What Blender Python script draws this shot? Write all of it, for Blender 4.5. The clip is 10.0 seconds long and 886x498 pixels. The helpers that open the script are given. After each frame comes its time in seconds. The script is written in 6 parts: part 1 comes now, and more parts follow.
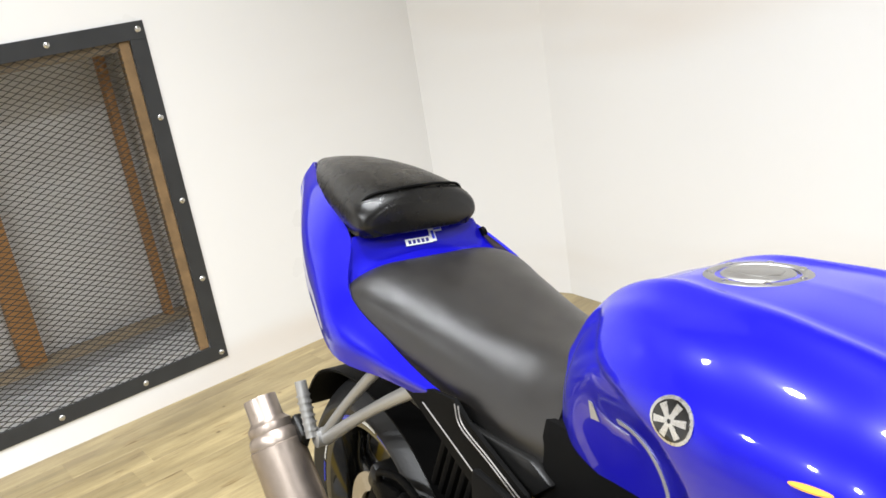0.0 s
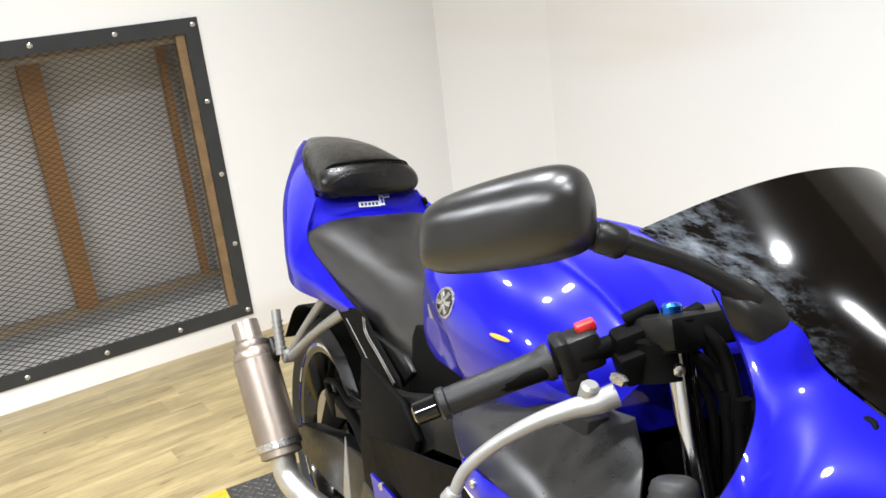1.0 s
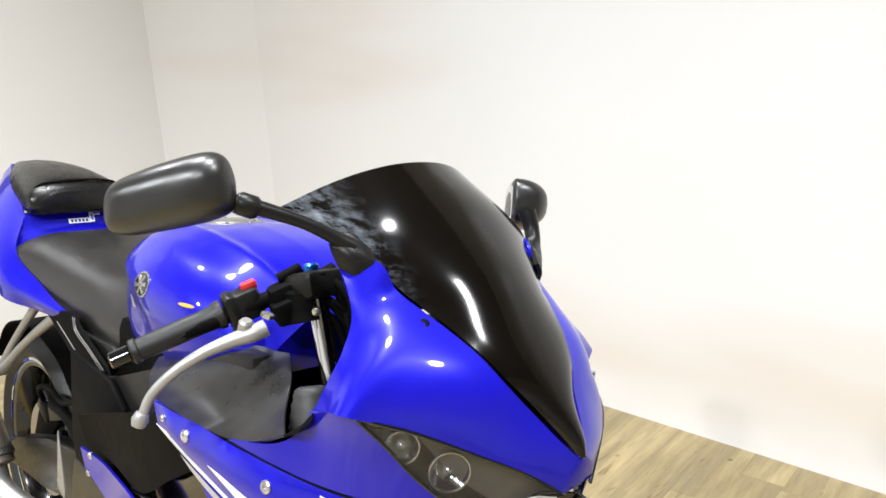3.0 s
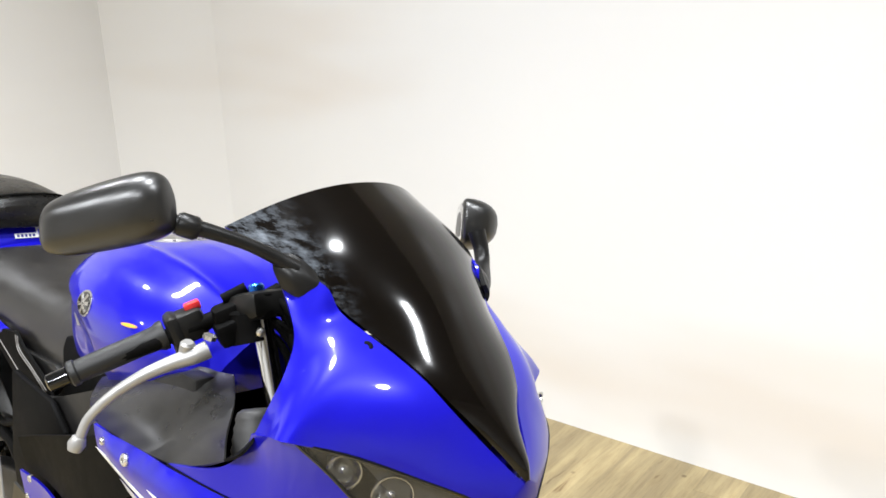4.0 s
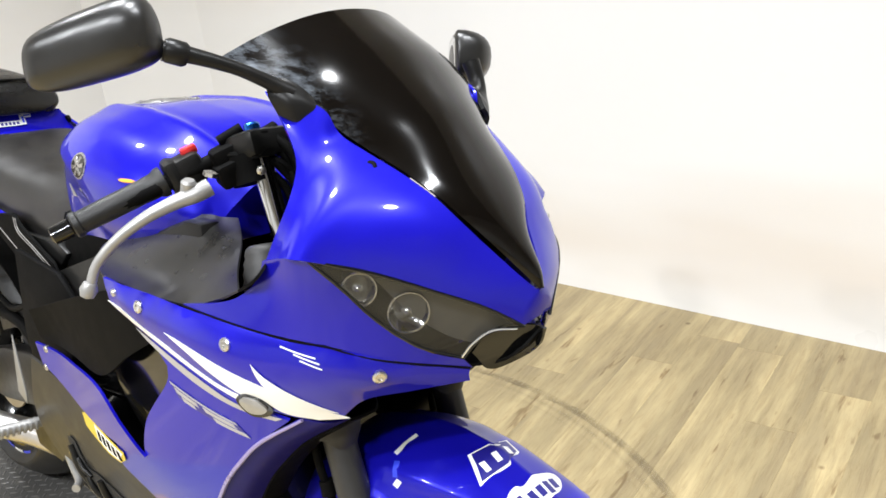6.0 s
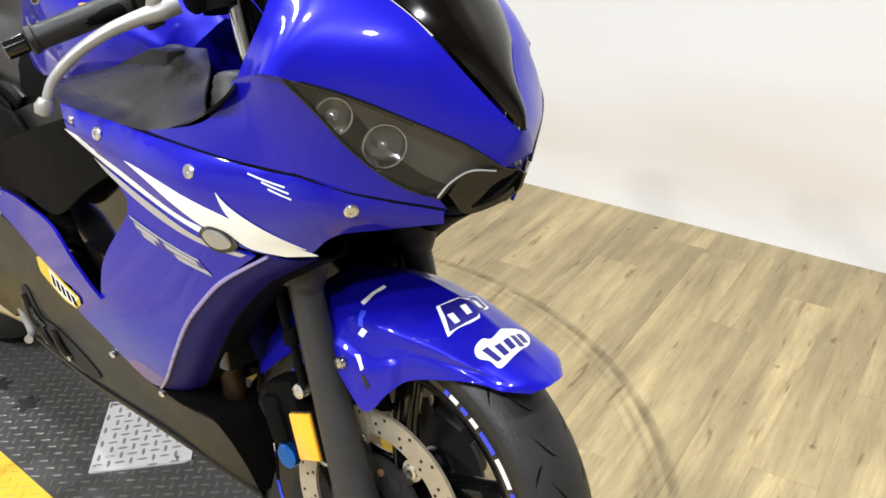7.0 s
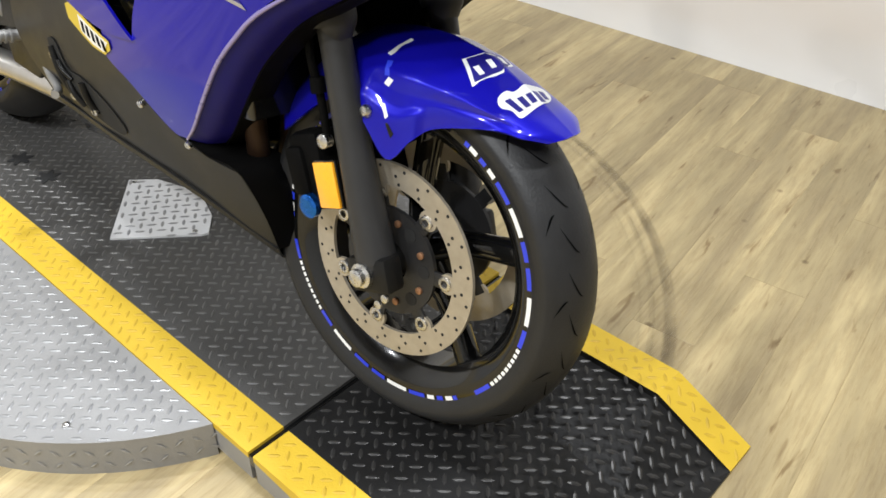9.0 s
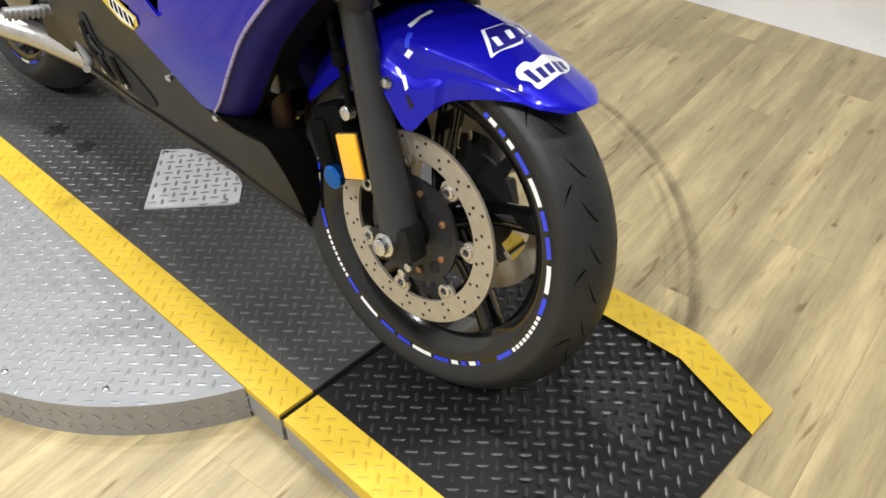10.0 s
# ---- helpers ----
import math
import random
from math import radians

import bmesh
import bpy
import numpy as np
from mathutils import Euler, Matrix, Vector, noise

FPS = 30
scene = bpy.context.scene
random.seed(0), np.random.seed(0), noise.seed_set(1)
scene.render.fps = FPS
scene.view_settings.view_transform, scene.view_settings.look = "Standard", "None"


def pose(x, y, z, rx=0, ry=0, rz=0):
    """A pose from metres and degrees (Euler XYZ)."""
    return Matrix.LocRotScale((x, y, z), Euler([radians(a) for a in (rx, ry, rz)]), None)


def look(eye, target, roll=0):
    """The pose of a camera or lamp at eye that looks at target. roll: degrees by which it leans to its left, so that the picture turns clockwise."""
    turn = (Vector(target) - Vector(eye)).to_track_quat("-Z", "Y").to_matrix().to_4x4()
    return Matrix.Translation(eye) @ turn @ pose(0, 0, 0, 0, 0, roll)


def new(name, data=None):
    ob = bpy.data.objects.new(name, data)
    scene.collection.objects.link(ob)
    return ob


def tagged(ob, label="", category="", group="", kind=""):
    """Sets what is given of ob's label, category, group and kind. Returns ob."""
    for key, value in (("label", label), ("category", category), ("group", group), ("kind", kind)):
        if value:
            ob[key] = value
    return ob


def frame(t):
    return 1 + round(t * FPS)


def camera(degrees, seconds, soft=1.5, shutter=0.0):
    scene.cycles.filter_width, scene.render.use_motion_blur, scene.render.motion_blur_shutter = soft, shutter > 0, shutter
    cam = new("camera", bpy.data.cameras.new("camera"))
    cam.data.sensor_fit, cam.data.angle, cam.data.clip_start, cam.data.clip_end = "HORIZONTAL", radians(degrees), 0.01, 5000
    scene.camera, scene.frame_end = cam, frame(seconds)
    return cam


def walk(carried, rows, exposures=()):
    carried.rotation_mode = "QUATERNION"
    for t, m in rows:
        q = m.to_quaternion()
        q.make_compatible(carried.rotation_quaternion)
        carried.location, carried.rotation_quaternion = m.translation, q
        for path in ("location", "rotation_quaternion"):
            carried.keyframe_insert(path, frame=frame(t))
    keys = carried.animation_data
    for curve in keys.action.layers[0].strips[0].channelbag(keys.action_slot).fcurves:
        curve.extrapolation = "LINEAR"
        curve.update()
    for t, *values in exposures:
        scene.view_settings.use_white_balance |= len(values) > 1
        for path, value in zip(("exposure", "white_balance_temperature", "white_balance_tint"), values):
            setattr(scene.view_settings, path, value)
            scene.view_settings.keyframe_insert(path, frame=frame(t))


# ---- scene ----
from mathutils.geometry import delaunay_2d_cdt

cam = camera(54.3, 10.0, soft=1.6)
PATH = [
    (0, (0.529, -0.455, 1.321), (-0.919, 0.768, 0.683), -9.2),
    (0.5, (0.737, -0.532, 1.343), (-0.785, 0.629, 0.76), -6.6),
    (1, (0.972, -0.522, 1.335), (-0.574, 0.589, 0.723), -6.7),
    (1.5, (1.093, -0.604, 1.342), (-0.395, 0.63, 0.827), -5.6),
    (2, (1.169, -0.71, 1.351), (-0.13, 0.709, 0.806), -4.6),
    (2.5, (1.209, -0.697, 1.341), (-0.03, 0.77, 0.783), -3.7),
    (3, (1.233, -0.66, 1.334), (0.101, 0.888, 0.767), -3.2),
    (4.5, (1.248, -0.642, 1.343), (0.184, 0.965, 0.807), -2.1),
    (5, (1.25, -0.662, 1.336), (0.199, 0.948, 0.785), -2.6),
    (5.2, (1.25, -0.661, 1.32), (0.205, 0.936, 0.721), -5.7),
    (6.3, (1.234, -0.668, 1.228), (0.236, 0.866, 0.42), -6.1),
    (6.5, (1.231, -0.665, 1.21), (0.263, 0.864, 0.358), -5.6),
    (7, (1.224, -0.679, 1.16), (0.298, 0.829, 0.228), -2.6),
    (7.5, (1.22, -0.706, 1.121), (0.329, 0.74, 0.065), 0.2),
    (8, (1.232, -0.735, 1.106), (0.362, 0.691, 0.006), 0.6),
    (8.5, (1.245, -0.763, 1.086), (0.384, 0.644, -0.045), 1.0),
    (9, (1.253, -0.777, 1.069), (0.411, 0.582, -0.133), 0.9),
    (9.5, (1.265, -0.806, 1.073), (0.445, 0.542, -0.156), 2.1),
    (10, (1.273, -0.775, 1.09), (0.393, 0.492, -0.183), -1.4),
]
walk(cam, [(t, look(eye, target, roll)) for t, eye, target, roll in PATH],
     exposures=[(0, -0.06), (2, -0.12), (3.2, -0.14), (5.2, -0.08), (7.0, -0.32), (8, -0.50), (10, -0.64)])

# ---- light: a white workshop room with round ceiling lamps ----
world = bpy.data.worlds.new("world")
scene.world = world
world.use_nodes = True
world.node_tree.nodes["Background"].inputs[0].default_value = (0.9, 0.95, 1.0, 1)
world.node_tree.nodes["Background"].inputs[1].default_value = 0.02
CEILING = 2.9
LAMPS = [(x, y, v * w) for x, v in ((-1.3, 0.76), (-0.3, 1.05), (0.7, 1.10), (1.7, 1.00)) for y, w in ((-2.0, 2.3), (0.25, 1.05))]     # place and strength
LAMP_WATTS = 28.0


# ---- materials ----
def mat(name, base, rough=0.5, metal=0.0, coat=0.0, vary=0.12, scale=30.0, bump=0.0, bump_scale=200.0, rough_vary=0.1,
        trans=0.0, spec=0.5, ior=1.5):
    m = bpy.data.materials.new(name)
    m.use_nodes = True
    nt = m.node_tree
    b = nt.nodes["Principled BSDF"]
    b.inputs["Base Color"].default_value = (*base, 1)
    b.inputs["Roughness"].default_value = rough
    b.inputs["Metallic"].default_value = metal
    b.inputs["Coat Weight"].default_value = coat
    b.inputs["Coat Roughness"].default_value = 0.03
    b.inputs["Specular IOR Level"].default_value = spec
    b.inputs["IOR"].default_value = ior
    b.inputs["Transmission Weight"].default_value = trans
    tc = nt.nodes.new("ShaderNodeTexCoord")
    if vary or rough_vary:
        n = nt.nodes.new("ShaderNodeTexNoise")
        n.inputs["Scale"].default_value = scale
        n.inputs["Detail"].default_value = 5
        nt.links.new(tc.outputs["Object"], n.inputs["Vector"])
        if vary:
            r = nt.nodes.new("ShaderNodeMix")
            r.data_type = "RGBA"
            r.inputs[6].default_value = (*[c * (1 - vary) for c in base], 1)
            r.inputs[7].default_value = (*[min(1, c * (1 + vary)) for c in base], 1)
            nt.links.new(n.outputs["Fac"], r.inputs[0])
            nt.links.new(r.outputs[2], b.inputs["Base Color"])
        if rough_vary:
            q = nt.nodes.new("ShaderNodeMapRange")
            q.inputs[3].default_value = max(0, rough - rough_vary)
            q.inputs[4].default_value = min(1, rough + rough_vary)
            nt.links.new(n.outputs["Fac"], q.inputs[0])
            nt.links.new(q.outputs[0], b.inputs["Roughness"])
    if bump:
        n2 = nt.nodes.new("ShaderNodeTexNoise")
        n2.inputs["Scale"].default_value = bump_scale
        n2.inputs["Detail"].default_value = 4
        nt.links.new(tc.outputs["Object"], n2.inputs["Vector"])
        bp = nt.nodes.new("ShaderNodeBump")
        bp.inputs["Strength"].default_value = bump
        bp.inputs["Distance"].default_value = 0.002
        nt.links.new(n2.outputs["Fac"], bp.inputs["Height"])
        nt.links.new(bp.outputs[0], b.inputs["Normal"])
    return m


def tone_banded(m, plain_tone, shaded_tone, stretch, low, high):
    """Broad faint bands of shading, painted into the colour of a plain material."""
    nt = m.node_tree
    b = nt.nodes["Principled BSDF"]
    tc = nt.nodes.new("ShaderNodeTexCoord")
    mp = nt.nodes.new("ShaderNodeMapping")
    mp.inputs["Scale"].default_value = stretch
    n = nt.nodes.new("ShaderNodeTexNoise")
    n.inputs["Scale"].default_value, n.inputs["Detail"].default_value, n.inputs["Roughness"].default_value = 1.3, 3, 0.45
    r = nt.nodes.new("ShaderNodeMapRange")
    r.interpolation_type = "SMOOTHSTEP"
    r.inputs[1].default_value, r.inputs[2].default_value = low, high
    mx = nt.nodes.new("ShaderNodeMix")
    mx.data_type = "RGBA"
    mx.inputs[6].default_value, mx.inputs[7].default_value = (*plain_tone, 1), (*shaded_tone, 1)
    nt.links.new(tc.outputs["Object"], mp.inputs[0])
    nt.links.new(mp.outputs[0], n.inputs["Vector"])
    nt.links.new(n.outputs["Fac"], r.inputs[0])
    nt.links.new(r.outputs[0], mx.inputs[0])
    nt.links.new(mx.outputs[2], b.inputs["Base Color"])


BLUE = mat("blue_paint", (0.0065, 0.0050, 0.335), 0.33, 0.22, 0.85, 0.10, 900.0, rough_vary=0.05, spec=0.1)
BLUE.node_tree.nodes["Principled BSDF"].inputs["Coat IOR"].default_value = 1.42
BLUE.node_tree.nodes["Principled BSDF"].inputs["Coat Roughness"].default_value = 0.045
WHITE_DECAL = mat("white_decal", (0.78, 0.78, 0.76), 0.35, 0, 0.5, 0.04)
SILVER_DECAL = mat("silver_decal", (0.42, 0.42, 0.45), 0.35, 0.5, 0.5, 0.05)
YELLOW_DECAL = mat("yellow_decal", (0.60, 0.44, 0.03), 0.4, 0, 0.3, 0.05)
BLUE_DECAL = mat("blue_decal", (0.018, 0.040, 0.58), 0.4, 0, 0.3, 0.05)
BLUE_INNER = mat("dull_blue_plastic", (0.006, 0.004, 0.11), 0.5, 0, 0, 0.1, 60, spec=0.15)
NAVY_DECAL = mat("navy_decal", (0.010, 0.008, 0.18), 0.4, 0, 0.3, 0.05)
INNER = mat("grey_black_panel", (0.012, 0.0115, 0.011), 0.30, 0, 0, 0.15, 40, 0.08, 700, spec=0.6)
BOOT = mat("dark_rubber_boot", (0.026, 0.0255, 0.025), 0.5, 0, 0, 0.2, 40, 0.1, 500, spec=0.3)
FORKTUBE = mat("polished_fork_tube", (0.62, 0.62, 0.62), 0.12, 1.0, 0, 0.03, 80, rough_vary=0.03)
SIGNAL = mat("clear_signal_lens", (0.30, 0.29, 0.27), 0.18, 0.3, 0.5, 0.2, 90)
FORK = mat("satin_fork_black", (0.024, 0.0237, 0.024), 0.40, 0, 0, 0.12, 60, 0.05, 700, spec=0.4)
MIRROR_BLACK = mat("grained_mirror_plastic", (0.010, 0.0097, 0.0094), 0.32, 0, 0, 0.12, 60, 0.06, 900, spec=0.6)
BELLY_BLACK = mat("satin_belly_plastic", (0.0155, 0.0150, 0.0145), 0.38, 0, 0, 0.2, 30, 0.08, 600, spec=0.28)
SATIN = mat("satin_black_plastic", (0.0075, 0.0073, 0.007), 0.36, 0, 0, 0.15, 60, 0.08, 900, spec=0.22)
MATTE = mat("matte_black_plastic", (0.0028, 0.0027, 0.0026), 0.62, 0, 0, 0.2, 40, 0.15, 700, spec=0.05)
DARKGREY = mat("dark_grey_frame", (0.011, 0.0105, 0.010), 0.42, 0.0, 0, 0.15, 40, 0.05, 500, spec=0.22)
GLOSSBLACK = mat("gloss_black", (0.004, 0.004, 0.004), 0.14, 0, 0.5, 0.2, 30, spec=0.3)
SEAT = mat("seat_vinyl", (0.011, 0.0100, 0.0094), 0.36, 0, 0, 0.15, 25, 0.15, 1200, spec=0.65)
PILLION = mat("gloss_seat_vinyl", (0.006, 0.0057, 0.0053), 0.27, 0, 0, 0.15, 25, 0.12, 1200, spec=0.42)
RUBBER = mat("tyre_rubber", (0.015, 0.015, 0.0154), 0.46, 0, 0, 0.25, 25, 0.2, 300, spec=0.36)
GROOVE = mat("groove_rubber", (0.002, 0.002, 0.002), 0.9, 0, 0, 0.2, spec=0.05)
GRIP = mat("grip_rubber", (0.008, 0.008, 0.008), 0.42, 0, 0, 0.2, 60, 0.3, 600, spec=0.4)
ALU = mat("cast_aluminium", (0.30, 0.295, 0.285), 0.42, 0.55, 0, 0.12, 60, 0.1, 500)
STEEL = mat("steel_bolt", (0.6, 0.59, 0.57), 0.28, 1.0, 0, 0.15, 200)
CHROME = mat("chrome_tube", (0.75, 0.75, 0.76), 0.1, 1.0, 0, 0.05, 100, rough_vary=0.04)
TITAN = mat("brushed_titanium", (0.31, 0.26, 0.22), 0.40, 0.9, 0, 0.10, 80, 0.05, 900)
PIPE = mat("bare_steel_pipe", (0.55, 0.53, 0.50), 0.34, 0.9, 0, 0.15, 60, 0.05, 500)
DISC = mat("worn_brake_disc", (0.42, 0.37, 0.29), 0.45, 0.6, 0, 0.2, 70, 0.1, 500)
CARRIER = mat("disc_carrier", (0.026, 0.0255, 0.026), 0.42, 0.4, 0, 0.2, 60, 0.15, 400)
CALIPER = mat("caliper_gold", (0.55, 0.38, 0.12), 0.4, 0.6, 0, 0.15, 60)
AMBER = mat("amber_reflector", (0.95, 0.42, 0.02), 0.2, 0, 0.6, 0.06, 200)
RED = mat("red_switch", (0.75, 0.03, 0.03), 0.4, 0, 0.2, 0.08, 100)
BLUE_ANO = mat("blue_anodised", (0.02, 0.14, 0.55), 0.25, 0.9, 0, 0.08, 100)
BRASS = mat("rusty_screw", (0.33, 0.17, 0.09), 0.5, 0.7, 0, 0.2, 200)
HEADER = mat("heat_browned_steel", (0.035, 0.018, 0.010), 0.5, 0.6, 0, 0.3, 40)
LAMP_GREY = mat("headlamp_reflector", (0.60, 0.60, 0.59), 0.14, 1.0, 0, 0.25, 40)
LAMP_SHELL = mat("grey_lamp_housing", (0.11, 0.11, 0.108), 0.30, 0.2, 0, 0.25, 40, spec=0.5)
RING_GREY = mat("headlamp_ring", (0.75, 0.75, 0.74), 0.22, 0.8, 0, 0.2, 60)
HOLE = mat("dark_hole", (0.006, 0.006, 0.006), 0.8)
# tone of the unseen walls, chosen for the fill they bounce back
FILLWALL = mat("grey_fill_wall", (0.50, 0.50, 0.50), 0.6, 0, 0, 0.05, 2.2, 0.1, 90)
WALL = mat("white_wall_paint", (0.80, 0.795, 0.79), 0.30, 0, 0, 0.03, 2.2, 0.05, 60, rough_vary=0.06)
# soft beige shading across the walls, put into their colour
tone_banded(WALL, (0.80, 0.795, 0.79), (0.70, 0.635, 0.57), (0.32, 0.32, 1.5), 0.48, 0.80)
CEIL = mat("ceiling_paint", (0.10, 0.10, 0.10), 0.7, 0, 0, 0.04, 2.0)
BLACKSTEEL = mat("black_painted_steel", (0.045, 0.047, 0.05), 0.45, 0.4, 0, 0.25, 12, 0.1, 200, spec=0.4)
MESHMETAL = mat("expanded_metal", (0.050, 0.044, 0.038), 0.45, 0.5, 0, 0.25, 20)
STUDWOOD = mat("stained_stud_wood", (0.20, 0.125, 0.058), 0.7, 0, 0, 0.5, 22, 0.4, 120)
RAWWOOD = mat("raw_stud_wood", (0.30, 0.24, 0.165), 0.7, 0, 0, 0.35, 14, 0.4, 120)
BROWNWOOD = mat("orange_brown_post", (0.36, 0.18, 0.06), 0.6, 0, 0, 0.25, 10, 0.2, 90)
BACKING = mat("grey_backing_sheet", (0.58, 0.58, 0.58), 0.5, 0, 0, 0.15, 4)
PLATE_BLACK = mat("black_tread_plate", (0.011, 0.0107, 0.0105), 0.40, 0.25, 0, 0.5, 5, 0.2, 260, spec=0.4)
PLATE_WORN = mat("worn_black_tread_plate", (0.058, 0.056, 0.053), 0.42, 0.25, 0, 0.5, 5, 0.2, 260, spec=0.5)
LUG_WORN = mat("bare_worn_lug", (0.12, 0.117, 0.112), 0.38, 0.5, 0, 0.4, 30, 0.1, 300)
PLATE_YELLOW = mat("yellow_painted_tread", (0.56, 0.37, 0.022), 0.5, 0, 0, 0.14, 14, 0.15, 200)
PLATE_ALU = mat("bright_tread_plate", (0.27, 0.267, 0.262), 0.48, 0.4, 0, 0.15, 16, 0.12, 240)
PATCH_ALU = mat("white_tread_patch", (0.58, 0.58, 0.58), 0.45, 0.25, 0, 0.1, 16, 0.12, 240)
LUG_BLACK = mat("worn_black_lug", (0.040, 0.0385, 0.037), 0.38, 0.5, 0, 0.4, 30, 0.1, 300)
LUG_YELLOW = mat("worn_yellow_lug", (0.48, 0.31, 0.02), 0.5, 0, 0, 0.3, 60, 0.1, 300)
LUG_ALU = mat("bright_lug", (0.30, 0.30, 0.30), 0.36, 0.5, 0, 0.1, 30, 0.05, 300)
CAP_ALU = mat("dull_cap_aluminium", (0.30, 0.29, 0.275), 0.38, 0.85, 0, 0.12, 60, 0.1, 500)
TRIM_GREY = mat("dull_metal_line", (0.22, 0.21, 0.20), 0.5, 0.5, 0, 0.2, 60)
ORANGE_DECAL = mat("orange_decal", (0.62, 0.27, 0.02), 0.4, 0, 0.3, 0.05)


def lens_material(name, tint, see, rough, scuff=0.0):
    """A thin tinted shell: part of the light passes straight, the rest meets a glossy dark surface."""
    m = bpy.data.materials.new(name)
    m.use_nodes = True
    nt = m.node_tree
    b = nt.nodes["Principled BSDF"]
    b.inputs["Base Color"].default_value = (*tint, 1)
    b.inputs["Roughness"].default_value = rough
    b.inputs["Coat Weight"].default_value = 1.0
    b.inputs["Coat Roughness"].default_value = 0.03
    if scuff:
        tc = nt.nodes.new("ShaderNodeTexCoord")
        n = nt.nodes.new("ShaderNodeTexNoise")
        n.inputs["Scale"].default_value, n.inputs["Detail"].default_value = 26, 5
        nt.links.new(tc.outputs["Object"], n.inputs["Vector"])
        q = nt.nodes.new("ShaderNodeMapRange")
        q.inputs[1].default_value, q.inputs[2].default_value, q.inputs[3].default_value, q.inputs[4].default_value = 0.35, 0.75, 0.015, scuff
        nt.links.new(n.outputs["Fac"], q.inputs[0])
        nt.links.new(q.outputs[0], b.inputs["Coat Roughness"])
        bp = nt.nodes.new("ShaderNodeBump")
        bp.inputs["Strength"].default_value, bp.inputs["Distance"].default_value = 0.10, 0.004
        nt.links.new(n.outputs["Fac"], bp.inputs["Height"])
        nt.links.new(bp.outputs[0], b.inputs["Coat Normal"])
    tr = nt.nodes.new("ShaderNodeBsdfTransparent")
    mx = nt.nodes.new("ShaderNodeMixShader")
    mx.inputs[0].default_value = see
    nt.links.new(b.outputs[0], mx.inputs[1])
    nt.links.new(tr.outputs[0], mx.inputs[2])
    nt.links.new(mx.outputs[0], nt.nodes["Material Output"].inputs[0])
    return m


SCREEN = lens_material("smoked_screen", (0.0024, 0.0018, 0.0014), 0.012, 0.12, 0.10)


def scuff_glare_edge(m):
    """Pale streaks along the right edge of the screen: scuffs and their blue-grey reflections, painted in."""
    nt = m.node_tree
    b = nt.nodes["Principled BSDF"]
    tc = nt.nodes.new("ShaderNodeTexCoord")
    sp = nt.nodes.new("ShaderNodeSeparateXYZ")
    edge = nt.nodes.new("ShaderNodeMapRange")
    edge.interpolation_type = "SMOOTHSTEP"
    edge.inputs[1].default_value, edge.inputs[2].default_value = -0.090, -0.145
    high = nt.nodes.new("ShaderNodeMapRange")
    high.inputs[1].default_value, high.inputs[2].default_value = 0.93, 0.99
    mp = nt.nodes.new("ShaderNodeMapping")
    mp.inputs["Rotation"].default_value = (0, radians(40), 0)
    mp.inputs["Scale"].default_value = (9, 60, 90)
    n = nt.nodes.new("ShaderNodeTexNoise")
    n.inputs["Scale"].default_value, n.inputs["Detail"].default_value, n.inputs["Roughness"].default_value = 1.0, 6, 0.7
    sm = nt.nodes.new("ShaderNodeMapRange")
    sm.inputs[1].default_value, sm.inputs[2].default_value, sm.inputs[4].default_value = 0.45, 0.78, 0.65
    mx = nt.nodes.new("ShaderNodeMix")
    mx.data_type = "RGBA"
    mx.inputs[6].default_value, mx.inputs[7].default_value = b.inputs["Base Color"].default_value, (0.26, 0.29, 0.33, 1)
    nt.links.new(tc.outputs["Object"], sp.inputs[0])
    nt.links.new(sp.outputs["Y"], edge.inputs[0])
    nt.links.new(sp.outputs["Z"], high.inputs[0])
    nt.links.new(tc.outputs["Object"], mp.inputs[0])
    nt.links.new(mp.outputs[0], n.inputs["Vector"])
    nt.links.new(n.outputs["Fac"], sm.inputs[0])
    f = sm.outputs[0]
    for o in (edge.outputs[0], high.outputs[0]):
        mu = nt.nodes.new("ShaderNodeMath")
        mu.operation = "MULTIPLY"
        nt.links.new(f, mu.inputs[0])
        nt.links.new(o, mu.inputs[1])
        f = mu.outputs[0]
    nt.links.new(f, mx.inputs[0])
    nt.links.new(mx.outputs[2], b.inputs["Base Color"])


scuff_glare_edge(SCREEN)
SCREEN.node_tree.nodes["Principled BSDF"].inputs["Coat Weight"].default_value = 0.34
SCREEN.node_tree.nodes["Principled BSDF"].inputs["Specular IOR Level"].default_value = 0.2
HEADLENS = lens_material("headlamp_lens", (0.045, 0.045, 0.043), 0.80, 0.10)


